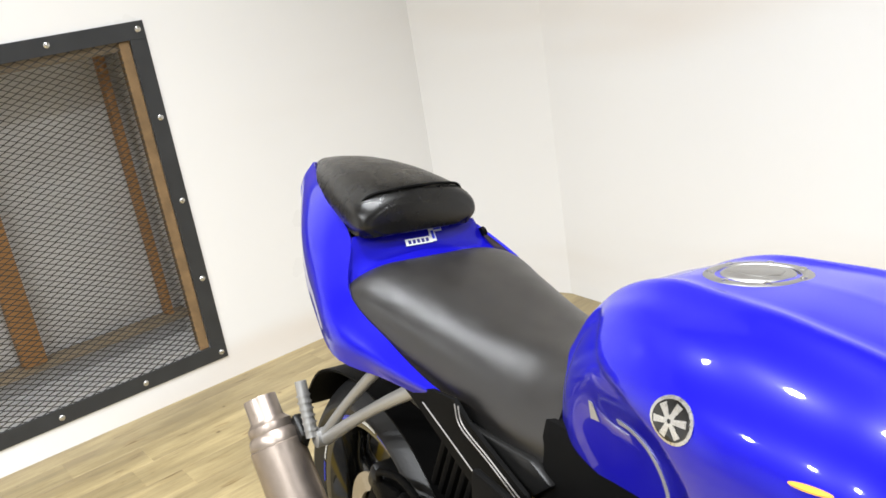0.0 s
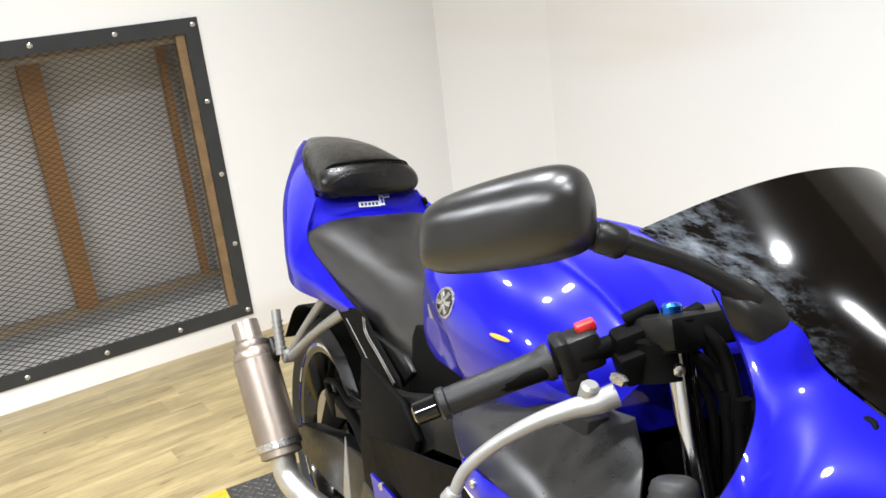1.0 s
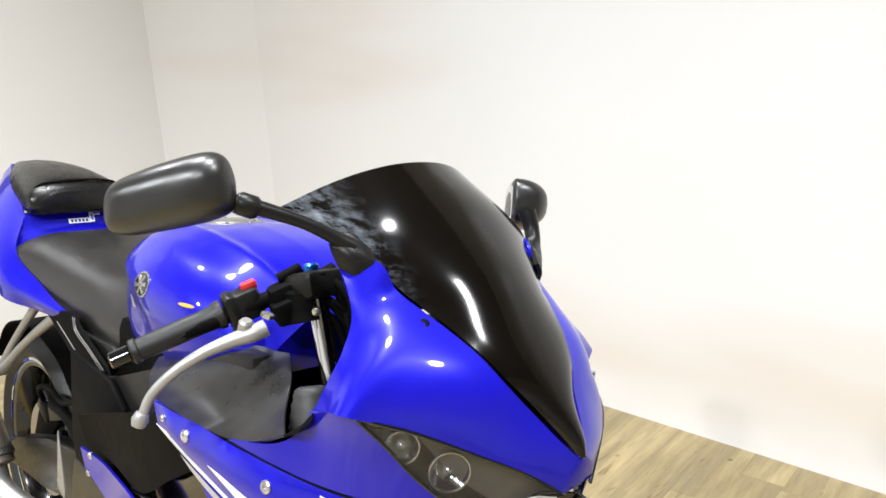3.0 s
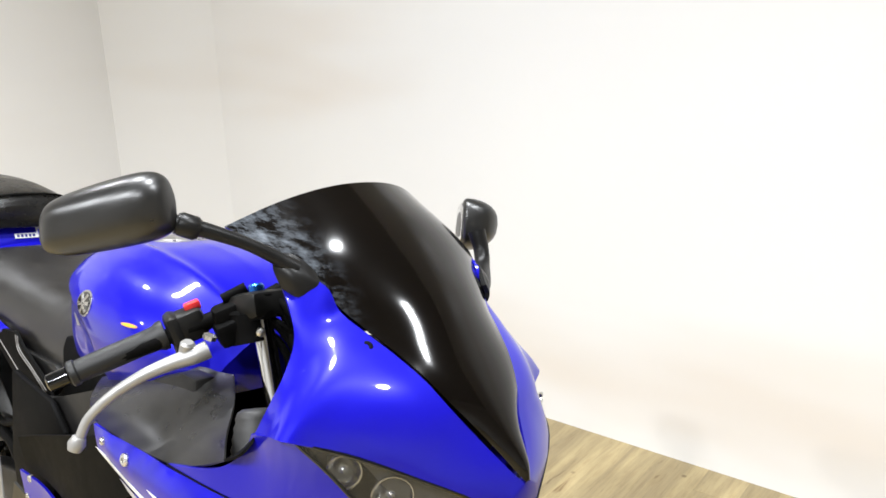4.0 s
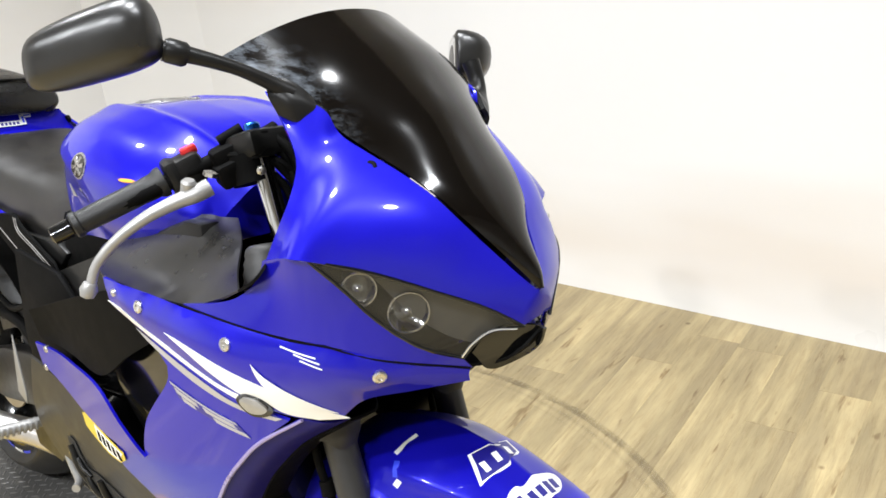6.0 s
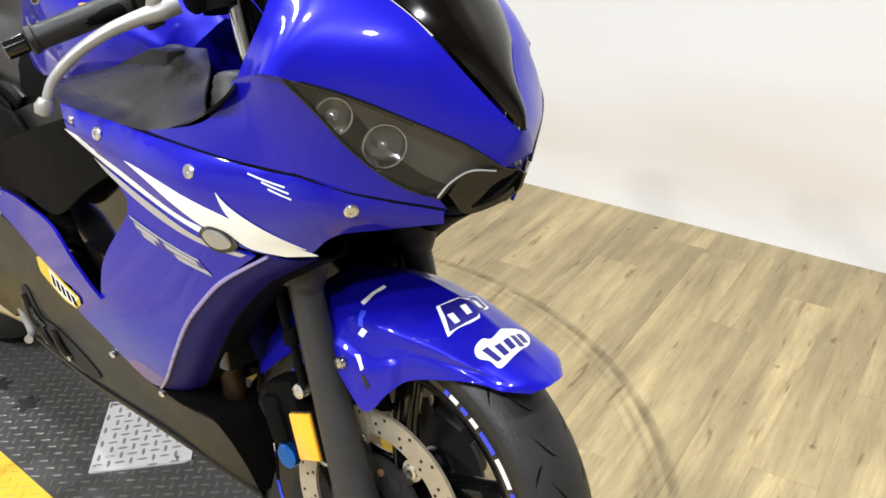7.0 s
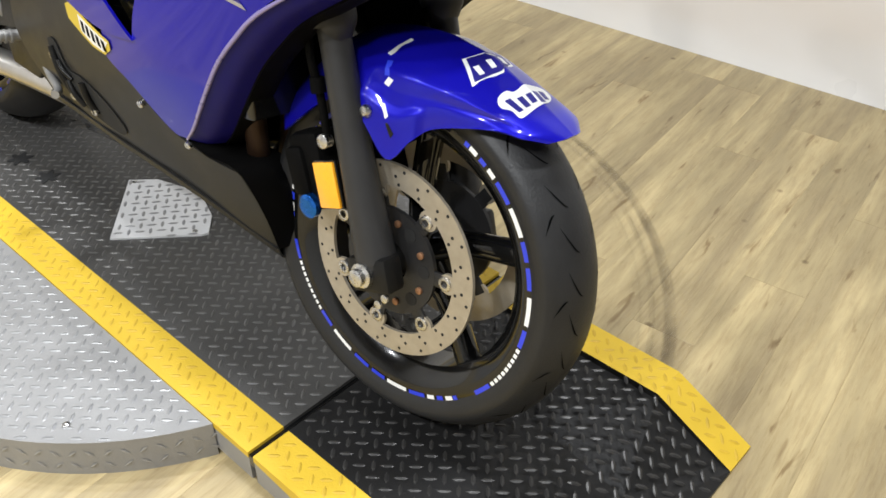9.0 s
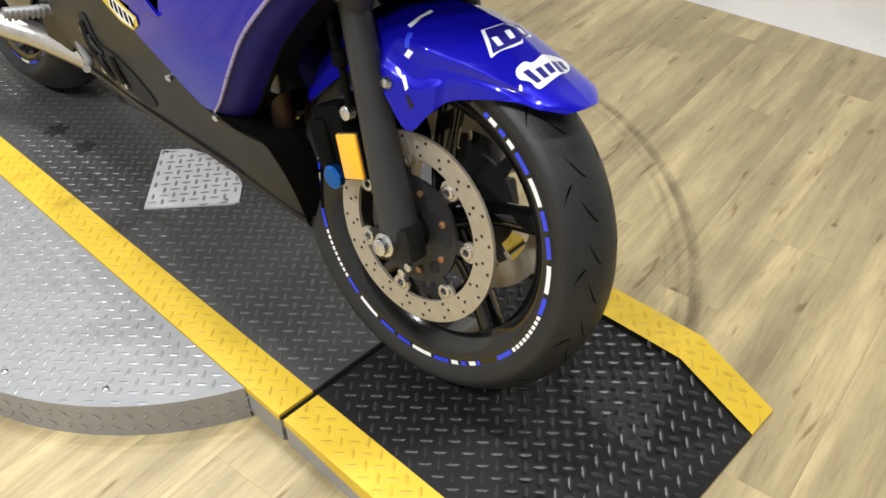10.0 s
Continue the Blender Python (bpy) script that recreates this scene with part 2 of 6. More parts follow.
def plank_material():
    m = bpy.data.materials.new("vinyl_plank")
    m.use_nodes = True
    nt = m.node_tree
    b = nt.nodes["Principled BSDF"]
    b.inputs["Roughness"].default_value = 0.42
    tc = nt.nodes.new("ShaderNodeTexCoord")
    oi = nt.nodes.new("ShaderNodeObjectInfo")
    add = nt.nodes.new("ShaderNodeVectorMath")
    mul = nt.nodes.new("ShaderNodeVectorMath")
    mul.operation = "MULTIPLY"
    mul.inputs[1].default_value = (17.0, 31.0, 7.0)
    nt.links.new(oi.outputs["Random"], mul.inputs[0])
    nt.links.new(tc.outputs["Object"], add.inputs[0])
    nt.links.new(mul.outputs[0], add.inputs[1])

    def streak(sx, sy, detail, rough):
        mp = nt.nodes.new("ShaderNodeMapping")
        mp.inputs["Scale"].default_value = (sx, sy, 1)
        nt.links.new(add.outputs[0], mp.inputs[0])
        n = nt.nodes.new("ShaderNodeTexNoise")
        n.inputs["Scale"].default_value = 1.0
        n.inputs["Detail"].default_value = detail
        n.inputs["Roughness"].default_value = rough
        n.inputs["Distortion"].default_value = 0.4
        nt.links.new(mp.outputs[0], n.inputs["Vector"])
        return n

    broad = streak(17, 1.5, 5, 0.58)
    fine = streak(110, 9, 7, 0.78)
    cloud = streak(6, 2.4, 4, 0.6)
    ramp = nt.nodes.new("ShaderNodeValToRGB")
    e = ramp.color_ramp.elements
    e[0].position, e[0].color = 0.33, (0.255, 0.198, 0.105, 1)
    e[1].position, e[1].color = 0.66, (0.436, 0.346, 0.180, 1)
    mid = ramp.color_ramp.elements.new(0.5)
    mid.color = (0.335, 0.265, 0.137, 1)
    nt.links.new(broad.outputs["Fac"], ramp.inputs[0])
    r2 = nt.nodes.new("ShaderNodeValToRGB")
    r2.color_ramp.elements[0].position, r2.color_ramp.elements[0].color = 0.28, (0.66, 0.59, 0.51, 1)
    r2.color_ramp.elements[1].position, r2.color_ramp.elements[1].color = 0.55, (1, 1, 1, 1)
    nt.links.new(fine.outputs["Fac"], r2.inputs[0])
    mx = nt.nodes.new("ShaderNodeMix")
    mx.data_type, mx.blend_type = "RGBA", "MULTIPLY"
    mx.inputs[0].default_value = 0.8
    nt.links.new(ramp.outputs[0], mx.inputs[6])
    nt.links.new(r2.outputs[0], mx.inputs[7])
    # knots
    vo = nt.nodes.new("ShaderNodeTexVoronoi")
    vo.inputs["Scale"].default_value = 7.5
    nt.links.new(add.outputs[0], vo.inputs["Vector"])
    kr = nt.nodes.new("ShaderNodeValToRGB")
    kr.color_ramp.elements[0].position, kr.color_ramp.elements[0].color = 0.03, (0.35, 0.28, 0.22, 1)
    kr.color_ramp.elements[1].position, kr.color_ramp.elements[1].color = 0.075, (1, 1, 1, 1)
    nt.links.new(vo.outputs["Distance"], kr.inputs[0])
    mk = nt.nodes.new("ShaderNodeMix")
    mk.data_type, mk.blend_type = "RGBA", "MULTIPLY"
    mk.inputs[0].default_value = 0.8
    nt.links.new(mx.outputs[2], mk.inputs[6])
    nt.links.new(kr.outputs[0], mk.inputs[7])
    # pale worn patches and darker clouds
    cl = nt.nodes.new("ShaderNodeMapRange")
    cl.inputs[1].default_value, cl.inputs[2].default_value, cl.inputs[3].default_value, cl.inputs[4].default_value = 0.34, 0.66, 0.90, 1.12
    nt.links.new(cloud.outputs["Fac"], cl.inputs[0])
    cm = nt.nodes.new("ShaderNodeVectorMath")
    cm.operation = "SCALE"
    nt.links.new(mk.outputs[2], cm.inputs[0])
    nt.links.new(cl.outputs[0], cm.inputs["Scale"])
    # short dark cracks along the grain
    crack = streak(46, 7.5, 3, 0.5)
    cr = nt.nodes.new("ShaderNodeValToRGB")
    cr.color_ramp.elements[0].position, cr.color_ramp.elements[0].color = 0.64, (1, 1, 1, 1)
    cr.color_ramp.elements[1].position, cr.color_ramp.elements[1].color = 0.73, (0.58, 0.50, 0.42, 1)
    nt.links.new(crack.outputs["Fac"], cr.inputs[0])
    mc = nt.nodes.new("ShaderNodeMix")
    mc.data_type, mc.blend_type = "RGBA", "MULTIPLY"
    mc.inputs[0].default_value = 1.0
    nt.links.new(cm.outputs[0], mc.inputs[6])
    nt.links.new(cr.outputs[0], mc.inputs[7])
    # each plank a little lighter or darker
    hv = nt.nodes.new("ShaderNodeHueSaturation")
    vr = nt.nodes.new("ShaderNodeMapRange")
    vr.inputs[3].default_value, vr.inputs[4].default_value = 0.95, 1.05
    nt.links.new(oi.outputs["Random"], vr.inputs[0])
    nt.links.new(vr.outputs[0], hv.inputs["Value"])
    nt.links.new(mc.outputs[2], hv.inputs["Color"])
    nt.links.new(hv.outputs[0], b.inputs["Base Color"])
    bp = nt.nodes.new("ShaderNodeBump")
    bp.inputs["Strength"].default_value, bp.inputs["Distance"].default_value = 0.25, 0.001
    nt.links.new(fine.outputs["Fac"], bp.inputs["Height"])
    nt.links.new(bp.outputs[0], b.inputs["Normal"])
    return m


PLANK = plank_material()


# ---- mesh helpers ----
def part(name, bm, material, parent=None, label="", smooth=True):
    bmesh.ops.recalc_face_normals(bm, faces=bm.faces)
    me = bpy.data.meshes.new(name)
    bm.to_mesh(me)
    bm.free()
    if smooth:
        me.shade_smooth()
        me.set_sharp_from_angle(angle=radians(38))
    me.materials.append(material)
    ob = new(name, me)
    if parent:
        ob.parent = parent
    if label:
        tagged(ob, label)
    return ob


def spline(pts, n):
    """n points along a Catmull-Rom curve through pts."""
    p = np.array(pts, float)
    if len(p) == 1:
        return np.repeat(p, n, 0)
    ext = np.vstack([2 * p[0] - p[1], p, 2 * p[-1] - p[-2]])
    u = np.linspace(0, len(p) - 1, n)
    i = np.minimum(u.astype(int), len(p) - 2)
    f = (u - i)[:, None]
    a, b, c, d = ext[i], ext[i + 1], ext[i + 2], ext[i + 3]
    return 0.5 * (2 * b + (c - a) * f + (2 * a - 5 * b + 4 * c - d) * f ** 2 + (3 * b - a - 3 * c + d) * f ** 3)


def grid_mesh(bm, g, close_v=False, close_u=False):
    """Faces over an n x m grid of points."""
    n, m = len(g), len(g[0])
    v = [[bm.verts.new(p) for p in row] for row in g]
    for i in range(n if close_u else n - 1):
        for j in range(m if close_v else m - 1):
            q = [v[i][j], v[(i + 1) % n][j], v[(i + 1) % n][(j + 1) % m], v[i][(j + 1) % m]]
            if len(set(q)) == 4:
                bm.faces.new(q)
    return v


def patch(rows, nu=24, nv=16):
    """A smooth grid through rows of control points."""
    cols = [spline(r, nv) for r in rows]
    return np.array([spline([c[j] for c in cols], nu) for j in range(nv)]).transpose(1, 0, 2)


def shell(g, thick, inward):
    """A grid with thickness; inward is the way its back is set."""
    bm = bmesh.new()
    g = np.array(g)
    du, dv = np.gradient(g, axis=0), np.gradient(g, axis=1)
    nrm = np.cross(du, dv)
    nrm /= np.maximum(np.linalg.norm(nrm, axis=2, keepdims=True), 1e-9)
    if (nrm.mean((0, 1)) @ np.array(inward)) < 0:
        nrm = -nrm
    a, b = grid_mesh(bm, g), grid_mesh(bm, g + nrm * thick)
    n, m = len(g), len(g[0])
    rim = [(i, 0) for i in range(n)] + [(n - 1, j) for j in range(1, m)] + [(i, m - 1) for i in range(n - 2, -1, -1)] + [(0, j) for j in range(m - 2, 0, -1)]
    for (i, j), (k, l) in zip(rim, rim[1:] + rim[:1]):
        bm.faces.new((a[i][j], a[k][l], b[k][l], b[i][j]))
    return bm


def loft(sections, nu=24, nv=16, cap=True, mirror=True):
    """A body through half sections (x, [(y, z) from the middle outwards and down]), mirrored in y."""
    rows = [[(x, y, z) for y, z in s] for x, s in sections]
    g = patch(rows, nu, nv)
    g[:, 0, 1] = 0
    full = np.concatenate([g[:, ::-1] * (1, -1, 1), g[:, 1:]], 1) if mirror else g
    bm = bmesh.new()
    v = grid_mesh(bm, full)
    if cap:
        for row in (v[0], v[-1]):
            bm.faces.new(row)
        for a, b in zip(v, v[1:]):
            bm.faces.new((a[0], a[-1], b[-1], b[0]))
    return bm


def ring(bm, centre, axis, r, n, u=None):
    axis = Vector(axis).normalized()
    u = Vector(u).normalized() if u else axis.orthogonal().normalized()
    w = axis.cross(u)
    return [bm.verts.new(Vector(tuple(centre)) + float(r) * (math.cos(a) * u + math.sin(a) * w)) for a in (2 * math.pi * k / n for k in range(n))]


def bridge(bm, a, b):
    for i in range(len(a)):
        j = (i + 1) % len(a)
        bm.faces.new((a[i], a[j], b[j], b[i]))


def tube(pts, radius, n=12, steps=0, bm=None, cap=True):
    """A round bar along a smooth line; radius may be a list along it."""
    bm = bm or bmesh.new()
    p = spline([tuple(q) for q in pts], steps) if steps else np.array([tuple(q) for q in pts], float)
    rr = np.interp(np.linspace(0, 1, len(p)), np.linspace(0, 1, len(radius)), radius) if np.ndim(radius) else [radius] * len(p)
    u = None
    rings = []
    for i in range(len(p)):
        t = Vector(p[min(i + 1, len(p) - 1)] - p[max(i - 1, 0)]).normalized()
        u = (u - t * u.dot(t)).normalized() if u else t.orthogonal().normalized()
        rings.append(ring(bm, p[i], t, rr[i], n, u))
    for a, b in zip(rings, rings[1:]):
        bridge(bm, a, b)
    if cap:
        bm.faces.new(rings[0][::-1])
        bm.faces.new(rings[-1])
    return bm


def lathe(profile, base, axis, n=32, bm=None, closed=False):
    """A body turned about an axis: profile of (along, radius)."""
    bm = bm or bmesh.new()
    axis = Vector(axis).normalized()
    u = axis.orthogonal().normalized()
    rings = [ring(bm, Vector(base) + axis * a, axis, max(r, 1e-5), n, u) for a, r in profile]
    for a, b in zip(rings, rings[1:]):
        bridge(bm, a, b)
    if closed:
        bridge(bm, rings[-1], rings[0])
    else:
        bm.faces.new(rings[0][::-1])
        bm.faces.new(rings[-1])
    return bm


def box(size, m=Matrix(), bevel=0.0, bm=None, seg=2):
    b = bmesh.new()
    bmesh.ops.create_cube(b, size=1.0, matrix=Matrix.Diagonal((*size, 1)))
    if bevel:
        bmesh.ops.bevel(b, geom=b.edges[:], offset=bevel, segments=seg, affect="EDGES", profile=0.5)
    bmesh.ops.transform(b, matrix=m, verts=b.verts)
    if bm is None:
        return b
    me = bpy.data.meshes.new("tmp")
    b.to_mesh(me)
    b.free()
    bm.from_mesh(me)
    bpy.data.meshes.remove(me)
    return bm


def prism(outline, a, b, bevel=0.0):
    """A flat outline of 3D points given as f(s) -> low and high side: outline points are (p, offset vector)."""
    bm = bmesh.new()
    lo = [bm.verts.new(Vector(p) + Vector(a)) for p in outline]
    hi = [bm.verts.new(Vector(p) + Vector(b)) for p in outline]
    bm.faces.new(lo[::-1])
    bm.faces.new(hi)
    bridge(bm, lo, hi)
    if bevel:
        edges = [e for e in bm.edges]
        bmesh.ops.bevel(bm, geom=edges, offset=bevel, segments=2, affect="EDGES", profile=0.5)
    return bm


def moved(bm, m):
    bmesh.ops.transform(bm, matrix=m, verts=bm.verts)
    return bm


def smooth_outline(pts, n=90, sharp=()):
    """A closed outline through pts, curved but at the corners in sharp."""
    k = len(pts)
    if not sharp:
        ring_pts = list(pts[-2:]) + list(pts) + list(pts[:2])
        s = spline(ring_pts, (k + 3) * 8 + 1)
        return s[16:16 + 8 * k]
    out = []
    sharp = sorted(sharp)
    for a, b in zip(sharp, sharp[1:] + [sharp[0] + k]):
        seg = [pts[i % k] for i in range(a, b + 1)]
        out.append(spline(seg, max(2, (b - a) * 8 + 1))[:-1])
    return np.concatenate(out)


def sheet(outline, lift, step=0.012):
    """Triangles over a closed 2D outline, lifted to 3D by lift(u, v); returns points, triangles and the number of rim points."""
    o = np.array(outline)
    lo, hi = o.min(0), o.max(0)
    pts = [Vector(p) for p in o]
    n = len(pts)
    edge = np.roll(o, -1, 0) - o
    for u in np.arange(lo[0] + step / 2, hi[0], step):
        for v in np.arange(lo[1] + step / 2, hi[1], step):
            c = ((o[:, 1] > v) != (np.roll(o[:, 1], -1) > v)) & (u < edge[:, 0] * (v - o[:, 1]) / np.where(edge[:, 1] == 0, 1e-9, edge[:, 1]) + o[:, 0])
            if c.sum() % 2 and np.hypot(o[:, 0] - u, o[:, 1] - v).min() > step * 0.45:
                pts.append(Vector((u, v)))
    verts, _, faces, *_ = delaunay_2d_cdt(pts, [(i, (i + 1) % n) for i in range(n)], [], 1, 1e-6)
    return [lift(*p) for p in verts], faces


def skin(outline, lift, thick, step=0.012, back=(0, 1, 0)):
    """A panel with thickness over an outline on a curved surface."""
    pts, faces = sheet(outline, lift, step)
    bm = bmesh.new()
    front = [bm.verts.new(p) for p in pts]
    for f in faces:
        bm.faces.new([front[i] for i in f])
    bm.normal_update()
    if sum((f.normal * f.calc_area() for f in bm.faces), Vector()).dot(Vector(back)) > 0:
        bmesh.ops.reverse_faces(bm, faces=bm.faces)
        bm.normal_update()
    nr = [v.normal.copy() for v in front]
    rim = [e for e in bm.edges if e.is_boundary]
    behind = [bm.verts.new(v.co - n * thick) for v, n in zip(front, nr)]
    at = {v: i for i, v in enumerate(front)}
    for f in faces:
        bm.faces.new([behind[i] for i in reversed(f)])
    for e in rim:
        i, j = at[e.verts[0]], at[e.verts[1]]
        bm.faces.new((front[i], front[j], behind[j], behind[i]))
    return bm


def thing(name, label, category, m=Matrix(), group="", kind=""):
    ob = new(name)
    ob.matrix_world = m
    return tagged(ob, label, category, group, kind)


# ---- room ----
CORNER_A, CORNER_B = Vector((-2.112, 1.79)), Vector((-1.56, 1.926))   # the two ends of the short slanted wall
LEFT_DIR = Vector((-0.080, -0.997)).normalized()
RIGHT_DIR = Vector((1, -0.122)).normalized()
END_L, END_R = CORNER_A + LEFT_DIR * 5.3, CORNER_B + RIGHT_DIR * 5.6
END_Q = END_R + LEFT_DIR * 5.0
THICK = 0.12
FLOOR_DROP = -0.012


def wall_piece(bm, p, q, z0, z1, out):
    """A thick upright slab from p to q."""
    for a, b in (((p, q), (z0, z1)),):
        v = [bm.verts.new((*s, z)) for z in b for s in (a[0], a[1], a[1] + out, a[0] + out)]
        for f in ((0, 1, 2, 3), (4, 5, 6, 7), (0, 1, 5, 4), (1, 2, 6, 5), (2, 3, 7, 6), (3, 0, 4, 7)):
            bm.faces.new([v[i] for i in f])


WIN_S, WIN_W, WIN_LO, WIN_HI = 1.029, 1.164, 0.088, 1.272   # from the slanted wall's edge, along the left wall
INSET = 0.05


def wall_in(name, p, q, holes=(), paint=None):
    d = (q - p).normalized()
    mid = (CORNER_A + END_R + END_Q + END_L) / 4
    n = Vector((-d.y, d.x))
    if n.dot(mid - p) > 0:
        n = -n
    bm = bmesh.new()
    at = 0.0
    for a, b, lo, hi in holes:
        wall_piece(bm, p + d * at, p + d * a, FLOOR_DROP, CEILING, n * THICK)
        wall_piece(bm, p + d * a, p + d * b, FLOOR_DROP, lo, n * THICK)
        wall_piece(bm, p + d * a, p + d * b, hi, CEILING, n * THICK)
        at = b
    wall_piece(bm, p + d * at, q, FLOOR_DROP, CEILING, n * THICK)
    ob = part(name, bm, paint or WALL, None, smooth=False)
    return tagged(ob, "unseen smooth wall, greyed to set the fill light" if paint else "smooth white painted wall with faint warm shading put into its colour", "wall", kind="structure")


wall_in("wall_west", CORNER_A, END_L, [(WIN_S + INSET, WIN_S + WIN_W - INSET, WIN_LO + INSET, WIN_HI - INSET)])
wall_in("wall_corner", CORNER_A, CORNER_B)
wall_in("wall_north", CORNER_B, END_R)
# unseen walls added to close the room, greyed to limit their fill light
wall_in("wall_east", END_R, END_Q, paint=FILLWALL)
wall_in("wall_south", END_Q, END_L, paint=FILLWALL)

bm = bmesh.new()
zs = (CEILING, CEILING + 0.1)
ring_c = [CORNER_A, CORNER_B, END_R, END_Q, END_L]
lo = [bm.verts.new((*p, zs[0])) for p in ring_c]
hi = [bm.verts.new((*p, zs[1])) for p in ring_c]
bm.faces.new(lo)
bm.faces.new(hi[::-1])
bridge(bm, lo, hi)
tagged(part("ceiling", bm, CEIL, None, smooth=False), "dark painted ceiling", "ceiling", kind="structure")

for x, y, w in LAMPS:
    lamp = thing("ceiling_lamp", "round white ceiling lamp with a bright diffuser", "lamp", pose(x, y, CEILING), "lamps on the ceiling")
    part("rim", lathe([(0, 0.10), (-0.03, 0.10), (-0.034, 0.095), (-0.03, 0.088), (-0.004, 0.088)], (0, 0, 0), (0, 0, 1), 28), CEIL, lamp)
    li = bpy.data.lights.new("lamp_light", "AREA")
    li.shape, li.size, li.energy, li.color = "DISK", 0.15, LAMP_WATTS * w, (0.965, 0.995, 1.03)
    li.spread = radians(135)
    lo_ = new("lamp_light", li)
    lo_.parent = lamp
    lo_.matrix_local = Matrix.Translation((0, 0, -0.037))

# ---- window with a steel frame and an expanded-metal grille ----
W_IN = Vector((-LEFT_DIR.y, LEFT_DIR.x, 0))          # out of the left wall, into the room
W_ALONG = Vector((*LEFT_DIR, 0))
W_ORG = Vector((*(CORNER_A + LEFT_DIR * WIN_S), 0))
window = tagged(new("window_1"), "barred opening with a black steel frame and expanded-metal grille", "window", kind="structure")


def win(s, z, d):
    """A place in the window: s along it, z up, d into the room."""
    return W_ORG + W_ALONG * s + Vector((0, 0, z)) + W_IN * d


def win_box(s0, s1, z0, z1, d0, d1, bevel=0.002):
    m = Matrix.Translation(win((s0 + s1) / 2, (z0 + z1) / 2, (d0 + d1) / 2)) @ Matrix((W_ALONG, W_IN, Vector((0, 0, 1)))).transposed().to_4x4()
    return box((s1 - s0, d1 - d0, z1 - z0), m, bevel)


FB = 0.055
for s0, s1, z0, z1 in ((0, WIN_W, WIN_HI - FB, WIN_HI), (0, WIN_W, WIN_LO, WIN_LO + FB), (0, FB, WIN_LO + FB, WIN_HI - FB), (WIN_W - FB, WIN_W, WIN_LO + FB, WIN_HI - FB)):
    part("frame_bar", win_box(s0, s1, z0, z1, 0.0, 0.006, 0.001), BLACKSTEEL, window, smooth=False)


def win_bolt(s, z):
    b = lathe([(0, 0.0095), (0.003, 0.0095), (0.006, 0.006), (0.0065, 0.0)], win(s, z, 0.006), W_IN, 12)
    part("bolt", b, STEEL, window)


for k in range(5):
    z = WIN_HI - 0.025 - k * (WIN_HI - WIN_LO - 0.05) / 4
    win_bolt(0.022, z)
    win_bolt(WIN_W - 0.022, z)
for k in range(1, 4):
    s = 0.022 + k * (WIN_W - 0.044) / 4
    win_bolt(s, WIN_HI - 0.025)
    win_bolt(s, WIN_LO + 0.025)

# grille: rows of zigzag strands
bm = bmesh.new()
pitch_s, pitch_z, half = 0.039, 0.0098, 0.0014
s0, s1, z0, z1 = FB + 0.034, WIN_W - FB - 0.034, WIN_LO + 0.03, WIN_HI - 0.03
nz = int((z1 - z0) / pitch_z)
ns = int((s1 - s0) / (pitch_s / 2))
for r in range(nz):
    prev = None
    for c in range(ns + 1):
        s = s0 + c * pitch_s / 2
        up = (c + r) % 2
        z = z0 + r * pitch_z + up * pitch_z * 0.92
        d = -0.004 + (0.003 if up else -0.003)
        now = [bm.verts.new(win(s, z + dz, d + dd)) for dz, dd in ((-half, -half), (half, -half), (half, half), (-half, half))]
        if prev:
            bridge(bm, prev, now)
        prev = now
grille = part("grille", bm, MESHMETAL, window, "rusty dark expanded-metal mesh", smooth=False)

# timber lining inside the opening
for a in ((FB + 0.001, FB + 0.036, WIN_LO + FB, WIN_HI - FB), (WIN_W - FB - 0.036, WIN_W - FB - 0.001, WIN_LO + FB, WIN_HI - FB)):
    part("stud", win_box(*a, -0.030, -0.0005, 0.003), STUDWOOD, window, smooth=False)
part("head_board", win_box(0.072, WIN_W - 0.072, WIN_HI - 0.085, WIN_HI - 0.05, -0.13, -0.012, 0.003), RAWWOOD, window, smooth=False)
part("sill_board", win_box(0.05, WIN_W - 0.05, WIN_LO + 0.05, WIN_LO + 0.075, -0.20, -0.012, 0.003), WALL, window, smooth=False)
# inner reveal, second frame and the sheet behind
part("reveal", win_box(0.03, 0.05, WIN_LO, WIN_HI, -0.21, -0.045, 0.0), WALL, window, smooth=False)
part("reveal", win_box(WIN_W - 0.05, WIN_W - 0.03, WIN_LO, WIN_HI, -0.21, -0.045, 0.0), WALL, window, smooth=False)
part("reveal", win_box(0.03, WIN_W - 0.03, WIN_HI - 0.05, WIN_HI - 0.03, -0.21, -0.125, 0.0), WALL, window, smooth=False)
part("inner_post", win_box(0.098, 0.124, WIN_LO + 0.168, WIN_HI - 0.05, -0.20, -0.15, 0.003), BROWNWOOD, window, smooth=False)
part("inner_rail", win_box(0.05, WIN_W - 0.05, WIN_LO + 0.140, WIN_LO + 0.170, -0.20, -0.15, 0.003), RAWWOOD, window, smooth=False)
part("centre_post", win_box(0.545, 0.620, WIN_LO + 0.168, WIN_HI - 0.05, -0.20, -0.14, 0.003), BROWNWOOD, window, smooth=False)
part("inner_post", win_box(WIN_W - 0.165, WIN_W - 0.13, WIN_LO + 0.17, WIN_HI - 0.05, -0.20, -0.15, 0.003), BROWNWOOD, window, smooth=False)
part("backing_sheet", win_box(0.03, WIN_W - 0.03, WIN_LO, WIN_HI - 0.03, -0.225, -0.21, 0.0), BACKING, window, smooth=False)

